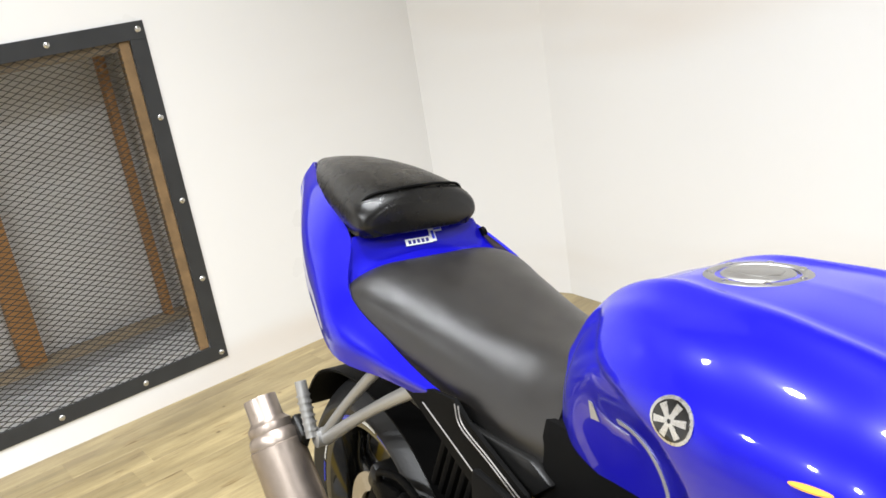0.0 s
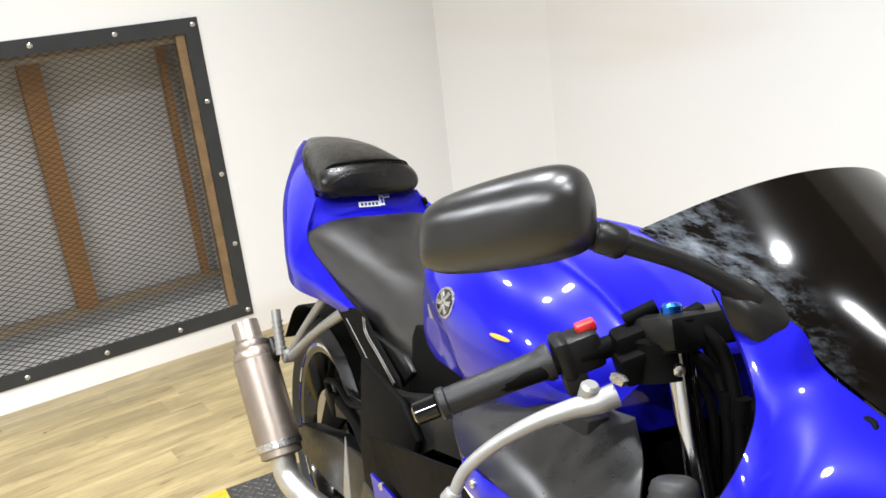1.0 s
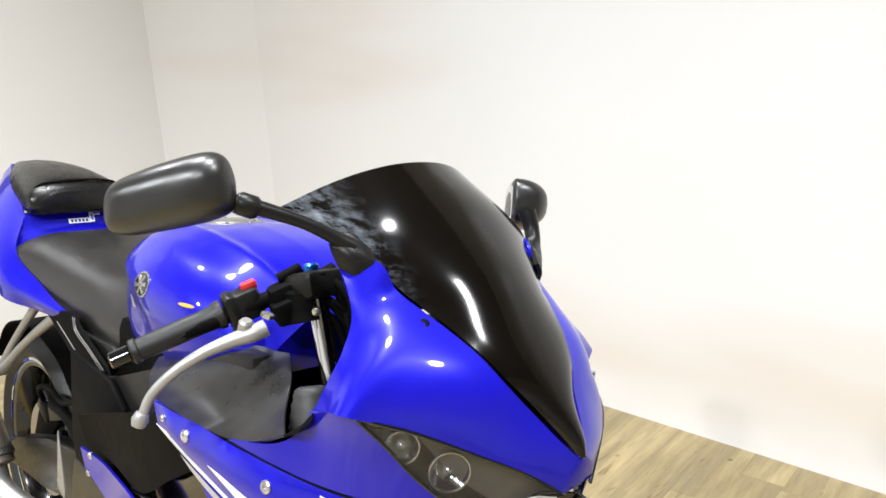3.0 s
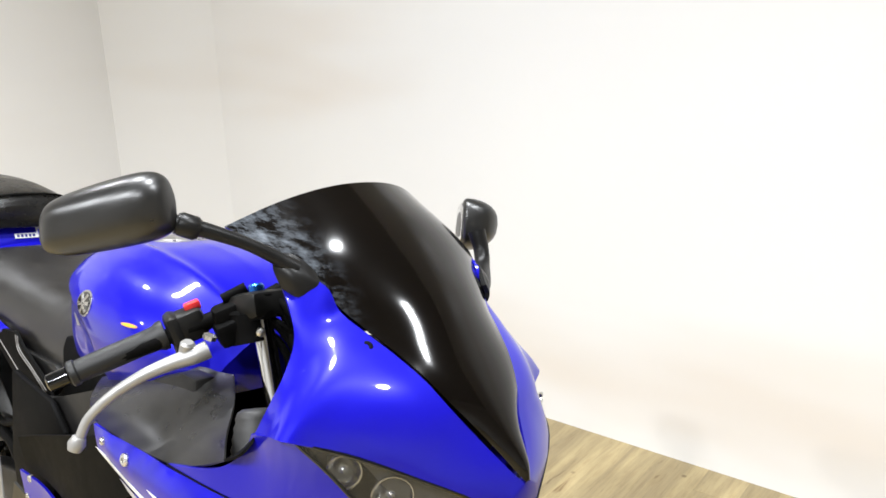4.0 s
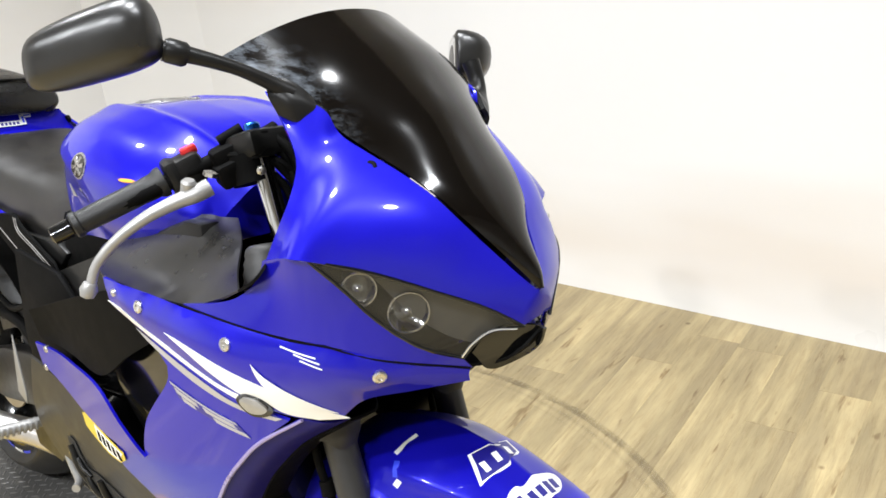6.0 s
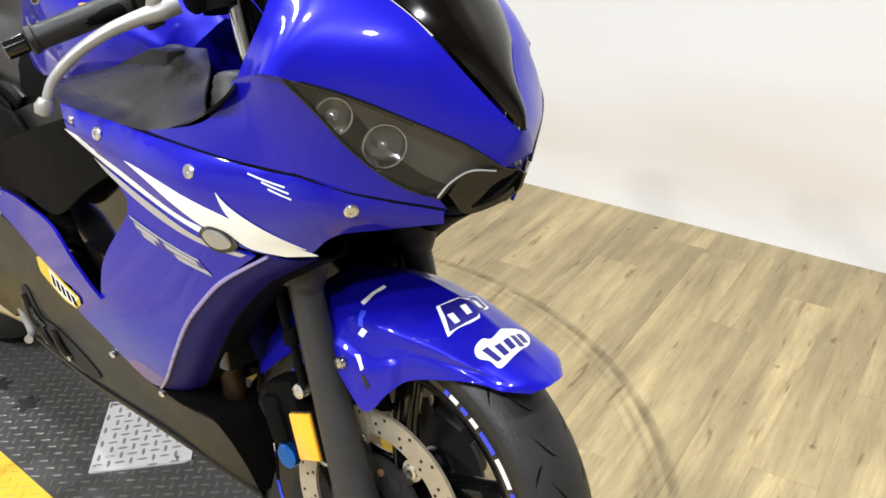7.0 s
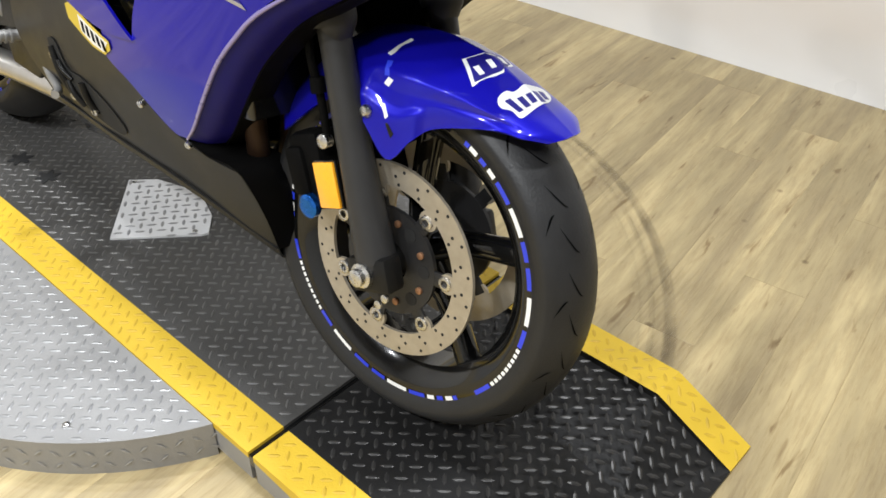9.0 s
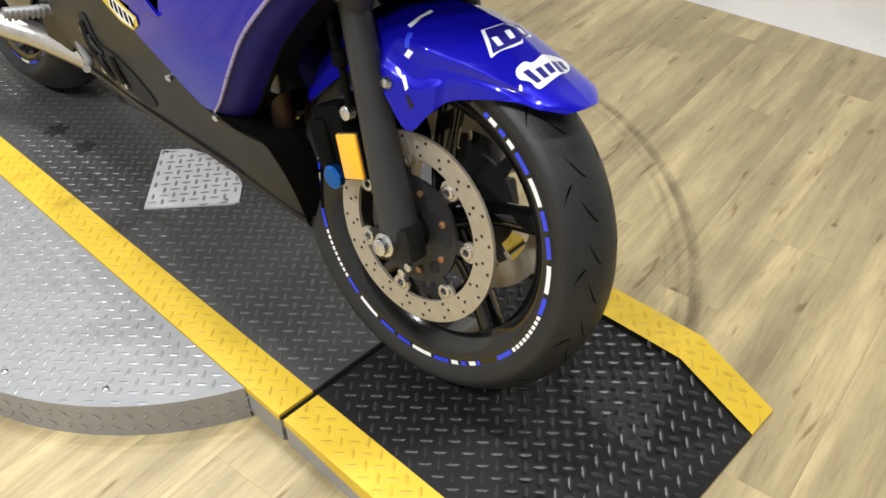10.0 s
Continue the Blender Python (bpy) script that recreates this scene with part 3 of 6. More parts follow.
# ---- turntable with its tread-plate deck ----
DECK_Z = 0.072
DECK_HEAD = -10.0
turntable = thing("motorcycle_turntable", "steel turntable with black, yellow-edged tread-plate deck", "turntable", pose(0.03, 0.12, 0))
DECK = pose(0.03, 0.12, 0).inverted() @ pose(0.586, -0.224, 0, 0, 0, DECK_HEAD)   # u ahead from the joint, v to the left
WIDE = 0.578
FRONT, BACK = 0.514, -1.70
STRIPE = 0.067
FALL = 0.372     # where the flap begins to fall


def deck_z(u):
    return DECK_Z if u < FALL else DECK_Z - (u - FALL) / (FRONT - FALL) * (DECK_Z - 0.006)


def slab(poly, top, depth, m=DECK):
    bm = bmesh.new()
    hi = [bm.verts.new((u, v, top(u))) for u, v in poly]
    lo = [bm.verts.new((u, v, max(0.0, top(u) - depth))) for u, v in poly]
    bm.faces.new(hi)
    bm.faces.new(lo[::-1])
    bridge(bm, lo, hi)
    return moved(bm, m)


def inside(poly, x, y):
    c = False
    for (ax, ay), (bx, by) in zip(poly, poly[1:] + poly[:1]):
        if (ay > y) != (by > y) and x < (bx - ax) * (y - ay) / (by - ay) + ax:
            c = not c
    return c


def lugs(poly, top, pitch, length, width, height, m, clear=0.004):
    """Raised lens-shaped lugs, set crosswise in turn."""
    verts, faces = [], []
    us, vs = [p[0] for p in poly], [p[1] for p in poly]
    mu, mv = (min(us) + max(us)) / 2, (min(vs) + max(vs)) / 2
    reach = int(math.hypot(max(us) - min(us), max(vs) - min(vs)) / 2 / pitch) + 2
    slant = radians(41)
    for i in range(-reach, reach + 1):
        for j in range(-reach, reach + 1):
            u = mu + pitch * (i * math.cos(slant) - j * math.sin(slant))
            v = mv + pitch * (i * math.sin(slant) + j * math.cos(slant))
            ang = slant + (radians(90) if (i + j) % 2 else 0)
            c, s = math.cos(ang), math.sin(ang)
            if all(inside(poly, u + c * length / 2 * e, v + s * length / 2 * e) for e in (-1, 1)):
                k = len(verts)
                for a, b, h in ((-1, 0, 0), (-0.45, -1, 0), (0.45, -1, 0), (1, 0, 0), (0.45, 1, 0), (-0.45, 1, 0), (-0.5, 0, 1), (0.5, 0, 1)):
                    x, y = a * length / 2, b * width / 2
                    uu, vv = u + c * x - s * y, v + s * x + c * y
                    verts.append(m @ Vector((uu, vv, top(uu) + 0.0002 + h * height)))
                faces += [(k, k + 1, k + 6), (k + 1, k + 2, k + 7, k + 6), (k + 2, k + 3, k + 7), (k + 3, k + 4, k + 7), (k + 4, k + 5, k + 6, k + 7), (k + 5, k, k + 6)]
    bm = bmesh.new()
    bv = [bm.verts.new(p) for p in verts]
    for f in faces:
        bm.faces.new([bv[q] for q in f])
    return bm


LUG_PAINT = {PLATE_BLACK: LUG_BLACK, PLATE_YELLOW: LUG_YELLOW, PLATE_ALU: LUG_ALU, PLATE_WORN: LUG_WORN, PATCH_ALU: LUG_ALU}


def tread(name, poly, top, depth, material, parent, label="", m=DECK, pitch=0.0205):
    ob = part(name, slab(poly, top, depth, m), material, parent, label, smooth=False)
    lug = part("tread_lug", lugs(poly, top, pitch, 0.0215, 0.0062, 0.0012 if material in (PLATE_BLACK, PLATE_WORN) else 0.0008, m), LUG_PAINT[material], ob, smooth=False)
    lug["kind"] = "stuff"
    return ob


G = 0.006
tread("deck_plate", [(BACK, STRIPE), (-G, STRIPE), (-G, WIDE - STRIPE), (BACK, WIDE - STRIPE)], deck_z, 0.012, PLATE_WORN, turntable, "black painted steel tread plate, worn and oily")
tread("yellow_edge", [(BACK, 0), (-G, 0), (-G, STRIPE), (BACK, STRIPE)], deck_z, 0.012, PLATE_YELLOW, turntable, "yellow painted tread-plate edge")
tread("yellow_edge", [(BACK, WIDE - STRIPE), (-G, WIDE - STRIPE), (-G, WIDE), (BACK, WIDE)], deck_z, 0.012, PLATE_YELLOW, turntable, "yellow painted tread-plate edge")
# hinged front flap: level, then falling to the floor and narrowing
A = FALL
TAPER = 0.003
flap = tread("front_flap", [(G, STRIPE), (A, STRIPE), (FRONT, STRIPE + TAPER), (FRONT, WIDE - STRIPE - TAPER), (A, WIDE - STRIPE), (G, WIDE - STRIPE)], deck_z, 0.012, PLATE_BLACK, turntable, "black tread-plate ramp flap, worn")
tread("yellow_edge", [(G, 0), (A, 0), (FRONT, TAPER), (FRONT, STRIPE + TAPER), (A, STRIPE), (G, STRIPE)], deck_z, 0.012, PLATE_YELLOW, turntable, "yellow painted tread-plate edge")
tread("yellow_edge", [(G, WIDE), (G, WIDE - STRIPE), (A, WIDE - STRIPE), (FRONT, WIDE - STRIPE - TAPER), (FRONT, WIDE - TAPER), (A, WIDE)], deck_z, 0.012, PLATE_YELLOW, turntable, "yellow painted tread-plate edge")
# side skirts under the deck
for v0 in (0.001, WIDE - 0.007):
    part("skirt", slab([(BACK, v0), (-G, v0), (-G, v0 + 0.006), (BACK, v0 + 0.006)], lambda u: DECK_Z - 0.012, 0.048), PLATE_ALU, turntable, smooth=False)
    part("skirt", slab([(G, v0), (A, v0), (A, v0 + 0.006), (G, v0 + 0.006)], lambda u: DECK_Z - 0.012, 0.048), PLATE_ALU, turntable, smooth=False)
part("skirt", slab([(BACK, 0.01), (BACK + 0.006, 0.01), (BACK + 0.006, WIDE - 0.01), (BACK, WIDE - 0.01)], lambda u: DECK_Z - 0.012, 0.048), PLATE_ALU, turntable, smooth=False)
part("hinge", slab([(-G, 0.001), (G, 0.001), (G, WIDE - 0.001), (-G, WIDE - 0.001)], lambda u: DECK_Z - 0.006, 0.02), GLOSSBLACK, turntable, "black hinge gap", smooth=False)

# round base plate of bright tread plate on both sides of the deck
RADIUS = 0.556
ROUND_Z = 0.0695
local_deck = DECK.inverted()
for side in (-1, 1):
    pts = []
    edge_v = -0.001 if side < 0 else WIDE + 0.001
    c = local_deck @ Vector((0.015, -0.005, 0))
    h = math.sqrt(RADIUS ** 2 - (edge_v - c.y) ** 2)
    a0, a1 = math.atan2(edge_v - c.y, -h), math.atan2(edge_v - c.y, h)
    if side < 0:
        a0, a1 = a0, a1
        arc = np.linspace(a0, a1, 40) if a1 > a0 else np.linspace(a0, a1 + 2 * math.pi, 40)
    else:
        arc = np.linspace(a1, a0, 40)
    if side < 0:
        arc_near = arc
    poly = [(c.x + RADIUS * math.cos(a), c.y + RADIUS * math.sin(a)) for a in arc]
    tread("round_plate", poly, lambda u: ROUND_Z, ROUND_Z, PLATE_ALU, turntable, "bright aluminium tread plate, round-edged")
    for k in range(1, 6):
        a = arc[int(k * 39 / 6)]
        b = lathe([(0, 0.006), (0.0025, 0.006), (0.004, 0.003), (0.0042, 0)], (c.x + (RADIUS - 0.035) * math.cos(a), c.y + (RADIUS - 0.035) * math.sin(a), ROUND_Z), (0, 0, 1), 10)
        part("screw", moved(b, DECK), STEEL, turntable)

def rim_lugs(c, arc):
    """Small raised lugs on the upright edge of the round plate."""
    bm = bmesh.new()
    a, k = arc[0], 0
    while a < arc[-1]:
        for z, sl in ((.020, 1), (.046, -1)):
            sl = sl if k % 2 else -sl
            o, i = RADIUS + .0012, RADIUS - .001
            q = []
            for du, dz in ((-.008, -.006 * sl), (0, -.0035), (.008, .006 * sl), (0, .0035)):
                b = a + du / RADIUS
                q.append(bm.verts.new((c.x + o * math.cos(b), c.y + o * math.sin(b), z + dz)))
            mid = bm.verts.new((c.x + (o + .001) * math.cos(a), c.y + (o + .001) * math.sin(a), z))
            for p, r in zip(q, q[1:] + q[:1]):
                bm.faces.new((p, r, mid))
        a += .026 / RADIUS
        k += 1
    return moved(bm, DECK)


tagged(part("edge_lug", rim_lugs(local_deck @ Vector((0.015, -0.005, 0)), arc_near), LUG_ALU, turntable, smooth=False), kind="stuff")

# bright patch plate on the deck, beside the belly of the motorcycle
to_t = pose(0.03, 0.12, 0).inverted()
patch_poly = [(-0.130, 0.186), (-0.081, 0.221), (0.030, 0.235), (0.111, 0.185), (0.147, 0.139), (0.140, 0.127), (0.003, 0.021)]
tread("patch_plate", patch_poly, lambda u: DECK_Z + 0.0045, 0.004, PATCH_ALU, turntable, "bright aluminium tread-plate patch", m=to_t)
for x, y in ((-0.112, 0.186), (0.122, 0.128)):
    part("screw", lathe([(0, 0.005), (0.002, 0.005), (0.0035, 0.0025), (0.0036, 0)], to_t @ Vector((x, y, DECK_Z + 0.0045)), (0, 0, 1), 10), STEEL, turntable)
for x, y in ((-0.40, 0.118), (-0.288, 0.103)):
    edge = [to_t @ Vector((x + q * math.cos(a), y + q * math.sin(a), DECK_Z)) for a, q in ((b, 0.021 + 0.007 * math.cos(6 * b)) for b in np.linspace(0, 2 * math.pi, 48, endpoint=False))]
    bm = prism(edge, (0, 0, 0.0006), (0, 0, 0.0018))
    part("cut_out", bm, HOLE, turntable, "dark flower-shaped cut-out")


# ---- motorcycle: x ahead, y to its left, z up, leaning on its stand ----
BIKE = pose(0.0284, 0.1349, 0.0595, 0, 0, -11.6) @ pose(0, 0, 0, -8.2)
bike = thing("motorcycle", "blue and white sport motorcycle with black seat and smoked screen", "motorcycle", BIKE)

# half width of the fairing by place along and height: the form of its side
FORM = np.array([
    (.822, .759, .022), (.428, .752, .243), (.582, .742, .228), (.735, .722, .152), (.592, .667, .216), (.269, .468, .223),
    (.362, .521, .232), (.377, .745, .250), (.775, .728, .078), (.785, .705, .045), (.628, .648, .190), (.327, .343, .165),
    (.475, .216, .09), (.111, .365, .205), (.05, .22, .14), (.25, .22, .14), (.10, .60, .225), (.30, .65, .245), (.755, .785, .130),
    (.633, .842, .212), (.672, .854, .223), (.702, .860, .228), (.718, .851, .198), (.735, .842, .168), (.755, .828, .138),
    (.774, .814, .110), (.801, .792, .066)])


def tps(r2):
    return np.where(r2 > 1e-12, r2 * np.log(np.maximum(r2, 1e-12)), 0)


_k = tps(((FORM[:, None, :2] - FORM[None, :, :2]) ** 2).sum(-1)) + np.eye(len(FORM)) * 3e-3
_p = np.c_[np.ones(len(FORM)), FORM[:, :2]]
FORM_W = np.linalg.solve(np.block([[_k, _p], [_p.T, np.zeros((3, 3))]]), np.r_[FORM[:, 2], 0, 0, 0])


# the side band swells between the seam under the headlamp and its lower edge
SEAM = ((.344, .500, .696, .755, .781), (.770, .767, .756, .729, .715))
BAND_FOOT = ((.350, .428, .500, .570, .600, .640, .684, .713, .748, .778), (.736, .708, .690, .672, .665, .655, .662, .689, .696, .699))


def girth(x, z):
    r2 = (x - FORM[:, 0]) ** 2 + (z - FORM[:, 1]) ** 2
    top, low = np.interp(x, *SEAM), np.interp(x, *BAND_FOOT)
    f = (top - z) / max(top - low, .01)
    swell = .011 * min(1.0, (top - low) / .06) * math.sin(math.pi * f ** .7) * min(1.0, max(0.0, (x - .34) / .05)) if 0 < f < 1 else 0.0
    return max(0.0, float(tps(r2) @ FORM_W[:-3] + FORM_W[-3] + FORM_W[-2] * x + FORM_W[-1] * z)) + swell


def ease(t):
    t = min(max(t, 0.0), 1.0)
    return t * t * (3 - 2 * t)


def twist(z):
    """How far the middle of the nose stands over to the right at a height."""
    return .012 * min(1.0, max(0.0, (z - .80) / .06), max(0.0, (1.0 - z) / .08))


def sag(p, side):
    """The far side of the nose stands a little closer in."""
    x, y, z = p
    if side < 0:
        return Vector(p)
    return Vector((x, max(.0005, y - 2 * twist(z) - .036 * ease((y - .10) / .10) * ease((z - .73) / .07)), z))


def on_side(side=-1, off=0.0):
    return lambda x, z: sag((x, side * max(0.0005, girth(x, z) + off), z), side)


def panel(name, pts, material, parent, label="", sharp=(), off=0.0, thick=0.004, side=-1, step=0.013):
    return part(name, skin(smooth_outline(pts, sharp=sharp), on_side(side, off), thick, step, (0, -side, 0)), material, parent, label)


COWL_TOP = [(.562, -.150, 1.004), (.628, -.128, .990), (.646, -.118, .963), (.675, -.105, .944), (.710, -.093, .926), (.743, -.080, .905), (.770, -.064, .879), (.791, -.041, .850), (.815, -.018, .817), (.827, -.004, .799), (.836, .000, .784)]
COWL_LOW = [(.633, -.212, .842), (.651, -.218, .848), (.676, -.224, .855), (.702, -.228, .860), (.718, -.198, .851), (.735, -.168, .842), (.755, -.138, .828), (.774, -.110, .814), (.801, -.066, .792), (.822, -.023, .764), (.831, .000, .757)]
REAR_EDGE = [(.562, -.150, 1.004), (.612, -.162, .971), (.640, -.172, .939), (.651, -.190, .909), (.649, -.205, .880), (.636, -.214, .844)]
SWELL = [.0, .018, .020, .023, .026, .025, .022, .016, .008, .004]
COWL = []
for t, l, b in zip(COWL_TOP, COWL_LOW, SWELL):
    t, l = Vector(t), Vector(l)
    c = t.lerp(l, .5) + Vector((.36, -.74, .56)) * b
    COWL.append([tuple(t * (1 - u) ** 2 + c * 2 * u * (1 - u) + l * u * u) for u in (0, .2, .4, .6, .8, 1)])
COWL[0] = REAR_EDGE
COWL[1] = [COWL[1][0]] + [tuple((Vector(a) + Vector(b)) / 2) for a, b in zip(REAR_EDGE[1:], COWL[2][1:])]
LAMP = [(.702, .859), (.718, .850), (.735, .841), (.755, .827), (.774, .813), (.801, .791), (.822, .763), (.802, .760), (.788, .746), (.779, .730), (.758, .749), (.732, .789), (.719, .817)]
LOWER = [(.633, .842), (.672, .854), (.702, .860), (.719, .817), (.732, .789), (.758, .749), (.779, .730), (.782, .716), (.756, .730), (.696, .757), (.600, .763), (.500, .768), (.575, .787), (.607, .805), (.624, .824)]
BAND = [(.344, .770), (.500, .766), (.696, .755), (.755, .728), (.781, .714), (.778, .699), (.748, .696), (.713, .689), (.684, .662),
        (.640, .655), (.600, .665), (.570, .672), (.500, .690), (.428, .708), (.350, .736)]
FLANK = [(.428, .708), (.500, .690), (.570, .672), (.626, .648), (.578, .608), (.536, .567), (.498, .524), (.455, .465), (.403, .398), (.372, .367),
         (.342, .372), (.298, .432), (.257, .466), (.268, .504), (.350, .513), (.384, .583), (.446, .653), (.455, .679)]
WING = [(.026, .588), (.150, .592), (.250, .590), (.309, .553), (.357, .516), (.282, .508), (.175, .520), (.035, .552)]
COVER = [(.020, .640), (.223, .712), (.330, .748), (.400, .712), (.420, .700), (.359, .664), (.262, .606), (.153, .600), (.030, .595)]
BELLY = [(-.02, .548), (.165, .515), (.262, .465), (.298, .430), (.340, .370), (.403, .346), (.456, .338), (.474, .270), (.477, .205), (.368, .255), (.272, .283), (.181, .300), (.07, .305), (-.045, .300), (-.09, .40)]

# upper cowl from side to side over the nose, and its lower wings behind the headlamps
cowl_grid = patch(COWL, 60, 22)
right_half, left_half = cowl_grid.copy(), cowl_grid.copy() * (1, -1, 1)
for half, side in ((right_half, -1), (left_half, 1)):
    for row in half:
        for p in row:
            m, f = twist(p[2]), max(0.0, 1 - abs(p[1]) / .08)
            p[1] -= m * f if side < 0 else m * (2 - f) + .034 * ease((abs(p[1]) - .10) / .10)
part("front_cowl", shell(np.concatenate([right_half, left_half[-2::-1]]), .004, (-.6, 0, -.5)), BLUE, bike, "glossy blue front cowl over the headlamps")


for side in (-1, 1):
    panel("cowl_wing", LOWER, BLUE, bike, "glossy blue lower wing of the front cowl", (0, 2, 6, 7, 11), side=side, step=.009)
    panel("side_fairing_band", BAND, BLUE, bike, "blue upper side fairing", (0, 4, 5, 8, 14), side=side)
    flank = panel("side_fairing", FLANK, BLUE, bike, "blue side fairing with a vent", (0, 3, 9, 13, 14, 17), side=side)
    panel("wing_panel", WING, BLUE, bike, "blue side wing below the vent", (0, 4, 7), side=side, off=0.004)
    panel("side_cover", COVER, MATTE, bike, "satin black side cover", (0, 2, 4, 8), side=side, off=-0.004)
    panel("belly_pan", BELLY, BELLY_BLACK, bike, "satin black belly pan", (0, 6, 8, 13), side=side, off=-0.001)
    lens = panel("headlamp_lens", LAMP, HEADLENS, bike, "clear headlamp lens", (0, 6, 9), side=side, off=-0.001, thick=0.003)
    panel("headlamp_shell", LAMP, LAMP_SHELL, lens, "grey headlamp housing", (0, 6, 9), side=side, off=-0.045, thick=0.003)

for side in (-1, 1):
    part("cowl_liner", shell(patch([[sag((x - .012, side * (max(0, -y - .012)), z - .008), side) for x, y, z in r] for r in COWL[:8]], 24, 14), 0.002, (-.4, -side, -.5)), MATTE, bike, "black inside of the upper cowl")

# ---- screen ----
SPINE = [(.829, .803), (.826, .822), (.808, .852), (.785, .884), (.760, .912), (.735, .938), (.708, .966), (.676, .995), (.610, 1.045), (.540, 1.087)]
EDGE = [(.828, .801, .004), (.816, .820, .018), (.792, .853, .041), (.771, .882, .064), (.744, .908, .080), (.711, .929, .093), (.676, .947, .105), (.647, .966, .118), (.588, 1.005, .138), (.478, 1.032, .158)]
rows = []
for (sx, sz), (ex, ez, w) in zip(SPINE, EDGE):
    row = []
    for a in np.linspace(-1, 1, 9):
        f = abs(a) ** 2.2
        z = sz + (ez - sz) * f
        row.append((sx + (ex - sx) * f, w * a - twist(ez) * (1 + a), z))
    rows.append(row)
screen = part("windscreen", shell(patch(rows, 40, 40), 0.003, (-1, 0, -0.6)), SCREEN, bike, "dark smoked windscreen, scuffed, with reflections painted along its edge")

# ---- tank ----
TANK = [
    (-.070, [(0, .865), (.05, .862), (.09, .845), (.115, .81), (.12, .77), (.115, .73)]),
    (-.030, [(0, .912), (.06, .907), (.11, .885), (.14, .84), (.14, .78), (.13, .73)]),
    (.040, [(0, .940), (.07, .936), (.13, .915), (.168, .865), (.15, .80), (.14, .74)]),
    (.120, [(0, .948), (.08, .943), (.145, .925), (.186, .875), (.165, .81), (.15, .75)]),
    (.200, [(0, .950), (.08, .945), (.15, .925), (.192, .875), (.185, .81), (.165, .765)]),
    (.300, [(0, .937), (.08, .932), (.145, .908), (.18, .865), (.178, .81), (.16, .78)]),
    (.380, [(0, .900), (.07, .895), (.12, .875), (.15, .84), (.15, .81), (.14, .79)]),
    (.420, [(0, .870), (.06, .865), (.10, .85), (.125, .83), (.125, .81), (.12, .80)])]
TANK_LINE = [(-.05, .065), (.057, .072), (.151, .086), (.225, .091), (.30, .091), (.42, .075)]     # crease along the top's edge
KNEE = [(-.08, .925), (.02, .905), (.051, .890), (.107, .878), (.155, .855), (.182, .825), (.192, .790), (.190, .720)]   # edge of the knee recess


def tank_form(p):
    """Crease along the top and a recess for the rider's knee."""
    x, y, z = p
    a, s = abs(y), 1 if y > 0 else -1
    line = np.interp(x, *zip(*TANK_LINE))
    d = a - line
    if z > .80:
        z += .0055 * math.exp(-(d / .009) ** 2) if d < 0 else .0055 * math.exp(-(d / .018) ** 2)
    edge = np.array(KNEE)
    seg = np.diff(edge, axis=0)
    t = np.clip(((np.array((x, p[2])) - edge[:-1]) * seg).sum(1) / (seg ** 2).sum(1), 0, 1)
    off = np.array((x, p[2])) - edge[:-1] - seg * t[:, None]
    k = int((off ** 2).sum(1).argmin())
    dist = math.hypot(*off[k])
    inside_k = seg[k][0] * off[k][1] - seg[k][1] * off[k][0] < 0
    if inside_k and a > .09:
        a -= .016 * ease(dist / .022) * ease((a - .09) / .03)
    return Vector((x, s * a, z))


bm = loft(TANK, 110, 60)
for v in bm.verts:
    v.co = tank_form(v.co)
tank = part("fuel_tank", bm, BLUE, bike, "glossy blue fuel tank with knee recesses")

# ---- seats and tail ----
part("rider_seat", loft([
    (-.552, [(0, .822), (.08, .820), (.13, .805), (.142, .785), (.14, .765)]),
    (-.500, [(0, .836), (.09, .834), (.145, .812), (.160, .778), (.15, .745)]),
    (-.400, [(0, .825), (.08, .820), (.130, .795), (.142, .755), (.132, .715)]),
    (-.280, [(0, .805), (.07, .800), (.112, .775), (.124, .735), (.116, .700)]),
    (-.160, [(0, .800), (.05, .796), (.095, .77), (.12, .73), (.118, .695)]),
    (-.075, [(0, .815), (.05, .810), (.09, .785), (.115, .735), (.116, .705)])], 36, 20), SEAT, bike, "black vinyl rider seat")
part("pillion_seat", loft([
    (-.548, [(0, .915), (.05, .912), (.080, .898), (.088, .882), (.06, .870)]),
    (-.560, [(0, .935), (.06, .928), (.098, .908), (.105, .885), (.09, .866)]),
    (-.600, [(0, .945), (.06, .940), (.098, .918), (.108, .892), (.10, .868)]),
    (-.700, [(0, .955), (.055, .950), (.085, .930), (.095, .908), (.09, .89)]),
    (-.800, [(0, .957), (.04, .952), (.06, .938), (.07, .922), (.065, .91)]),
    (-.880, [(0, .948), (.02, .947), (.03, .943), (.035, .938), (.03, .93)])], 36, 18), PILLION, bike, "glossy black vinyl pillion seat")
TAIL = [[(-.266, .132, .722), (-.270, .136, .718), (-.266, .132, .714)],
        [(-.32, .138, .733), (-.33, .150, .723), (-.32, .140, .705)],
        [(-.40, .144, .758), (-.41, .168, .735), (-.40, .156, .706)],
        [(-.50, .155, .805), (-.50, .190, .765), (-.487, .188, .716)],
        [(-.59, .108, .868), (-.61, .165, .82), (-.60, .168, .740)],
        [(-.72, .092, .908), (-.73, .130, .86), (-.74, .130, .790)],
        [(-.89, .038, .940), (-.90, .058, .905), (-.90, .062, .855)]]
for side in (-1, 1):
    part("tail_side", shell(patch([[(x, side * y, z) for x, y, z in r] for r in TAIL], 30, 14), 0.004, (0, -side, 0)), BLUE, bike, "glossy blue tail cowl side")
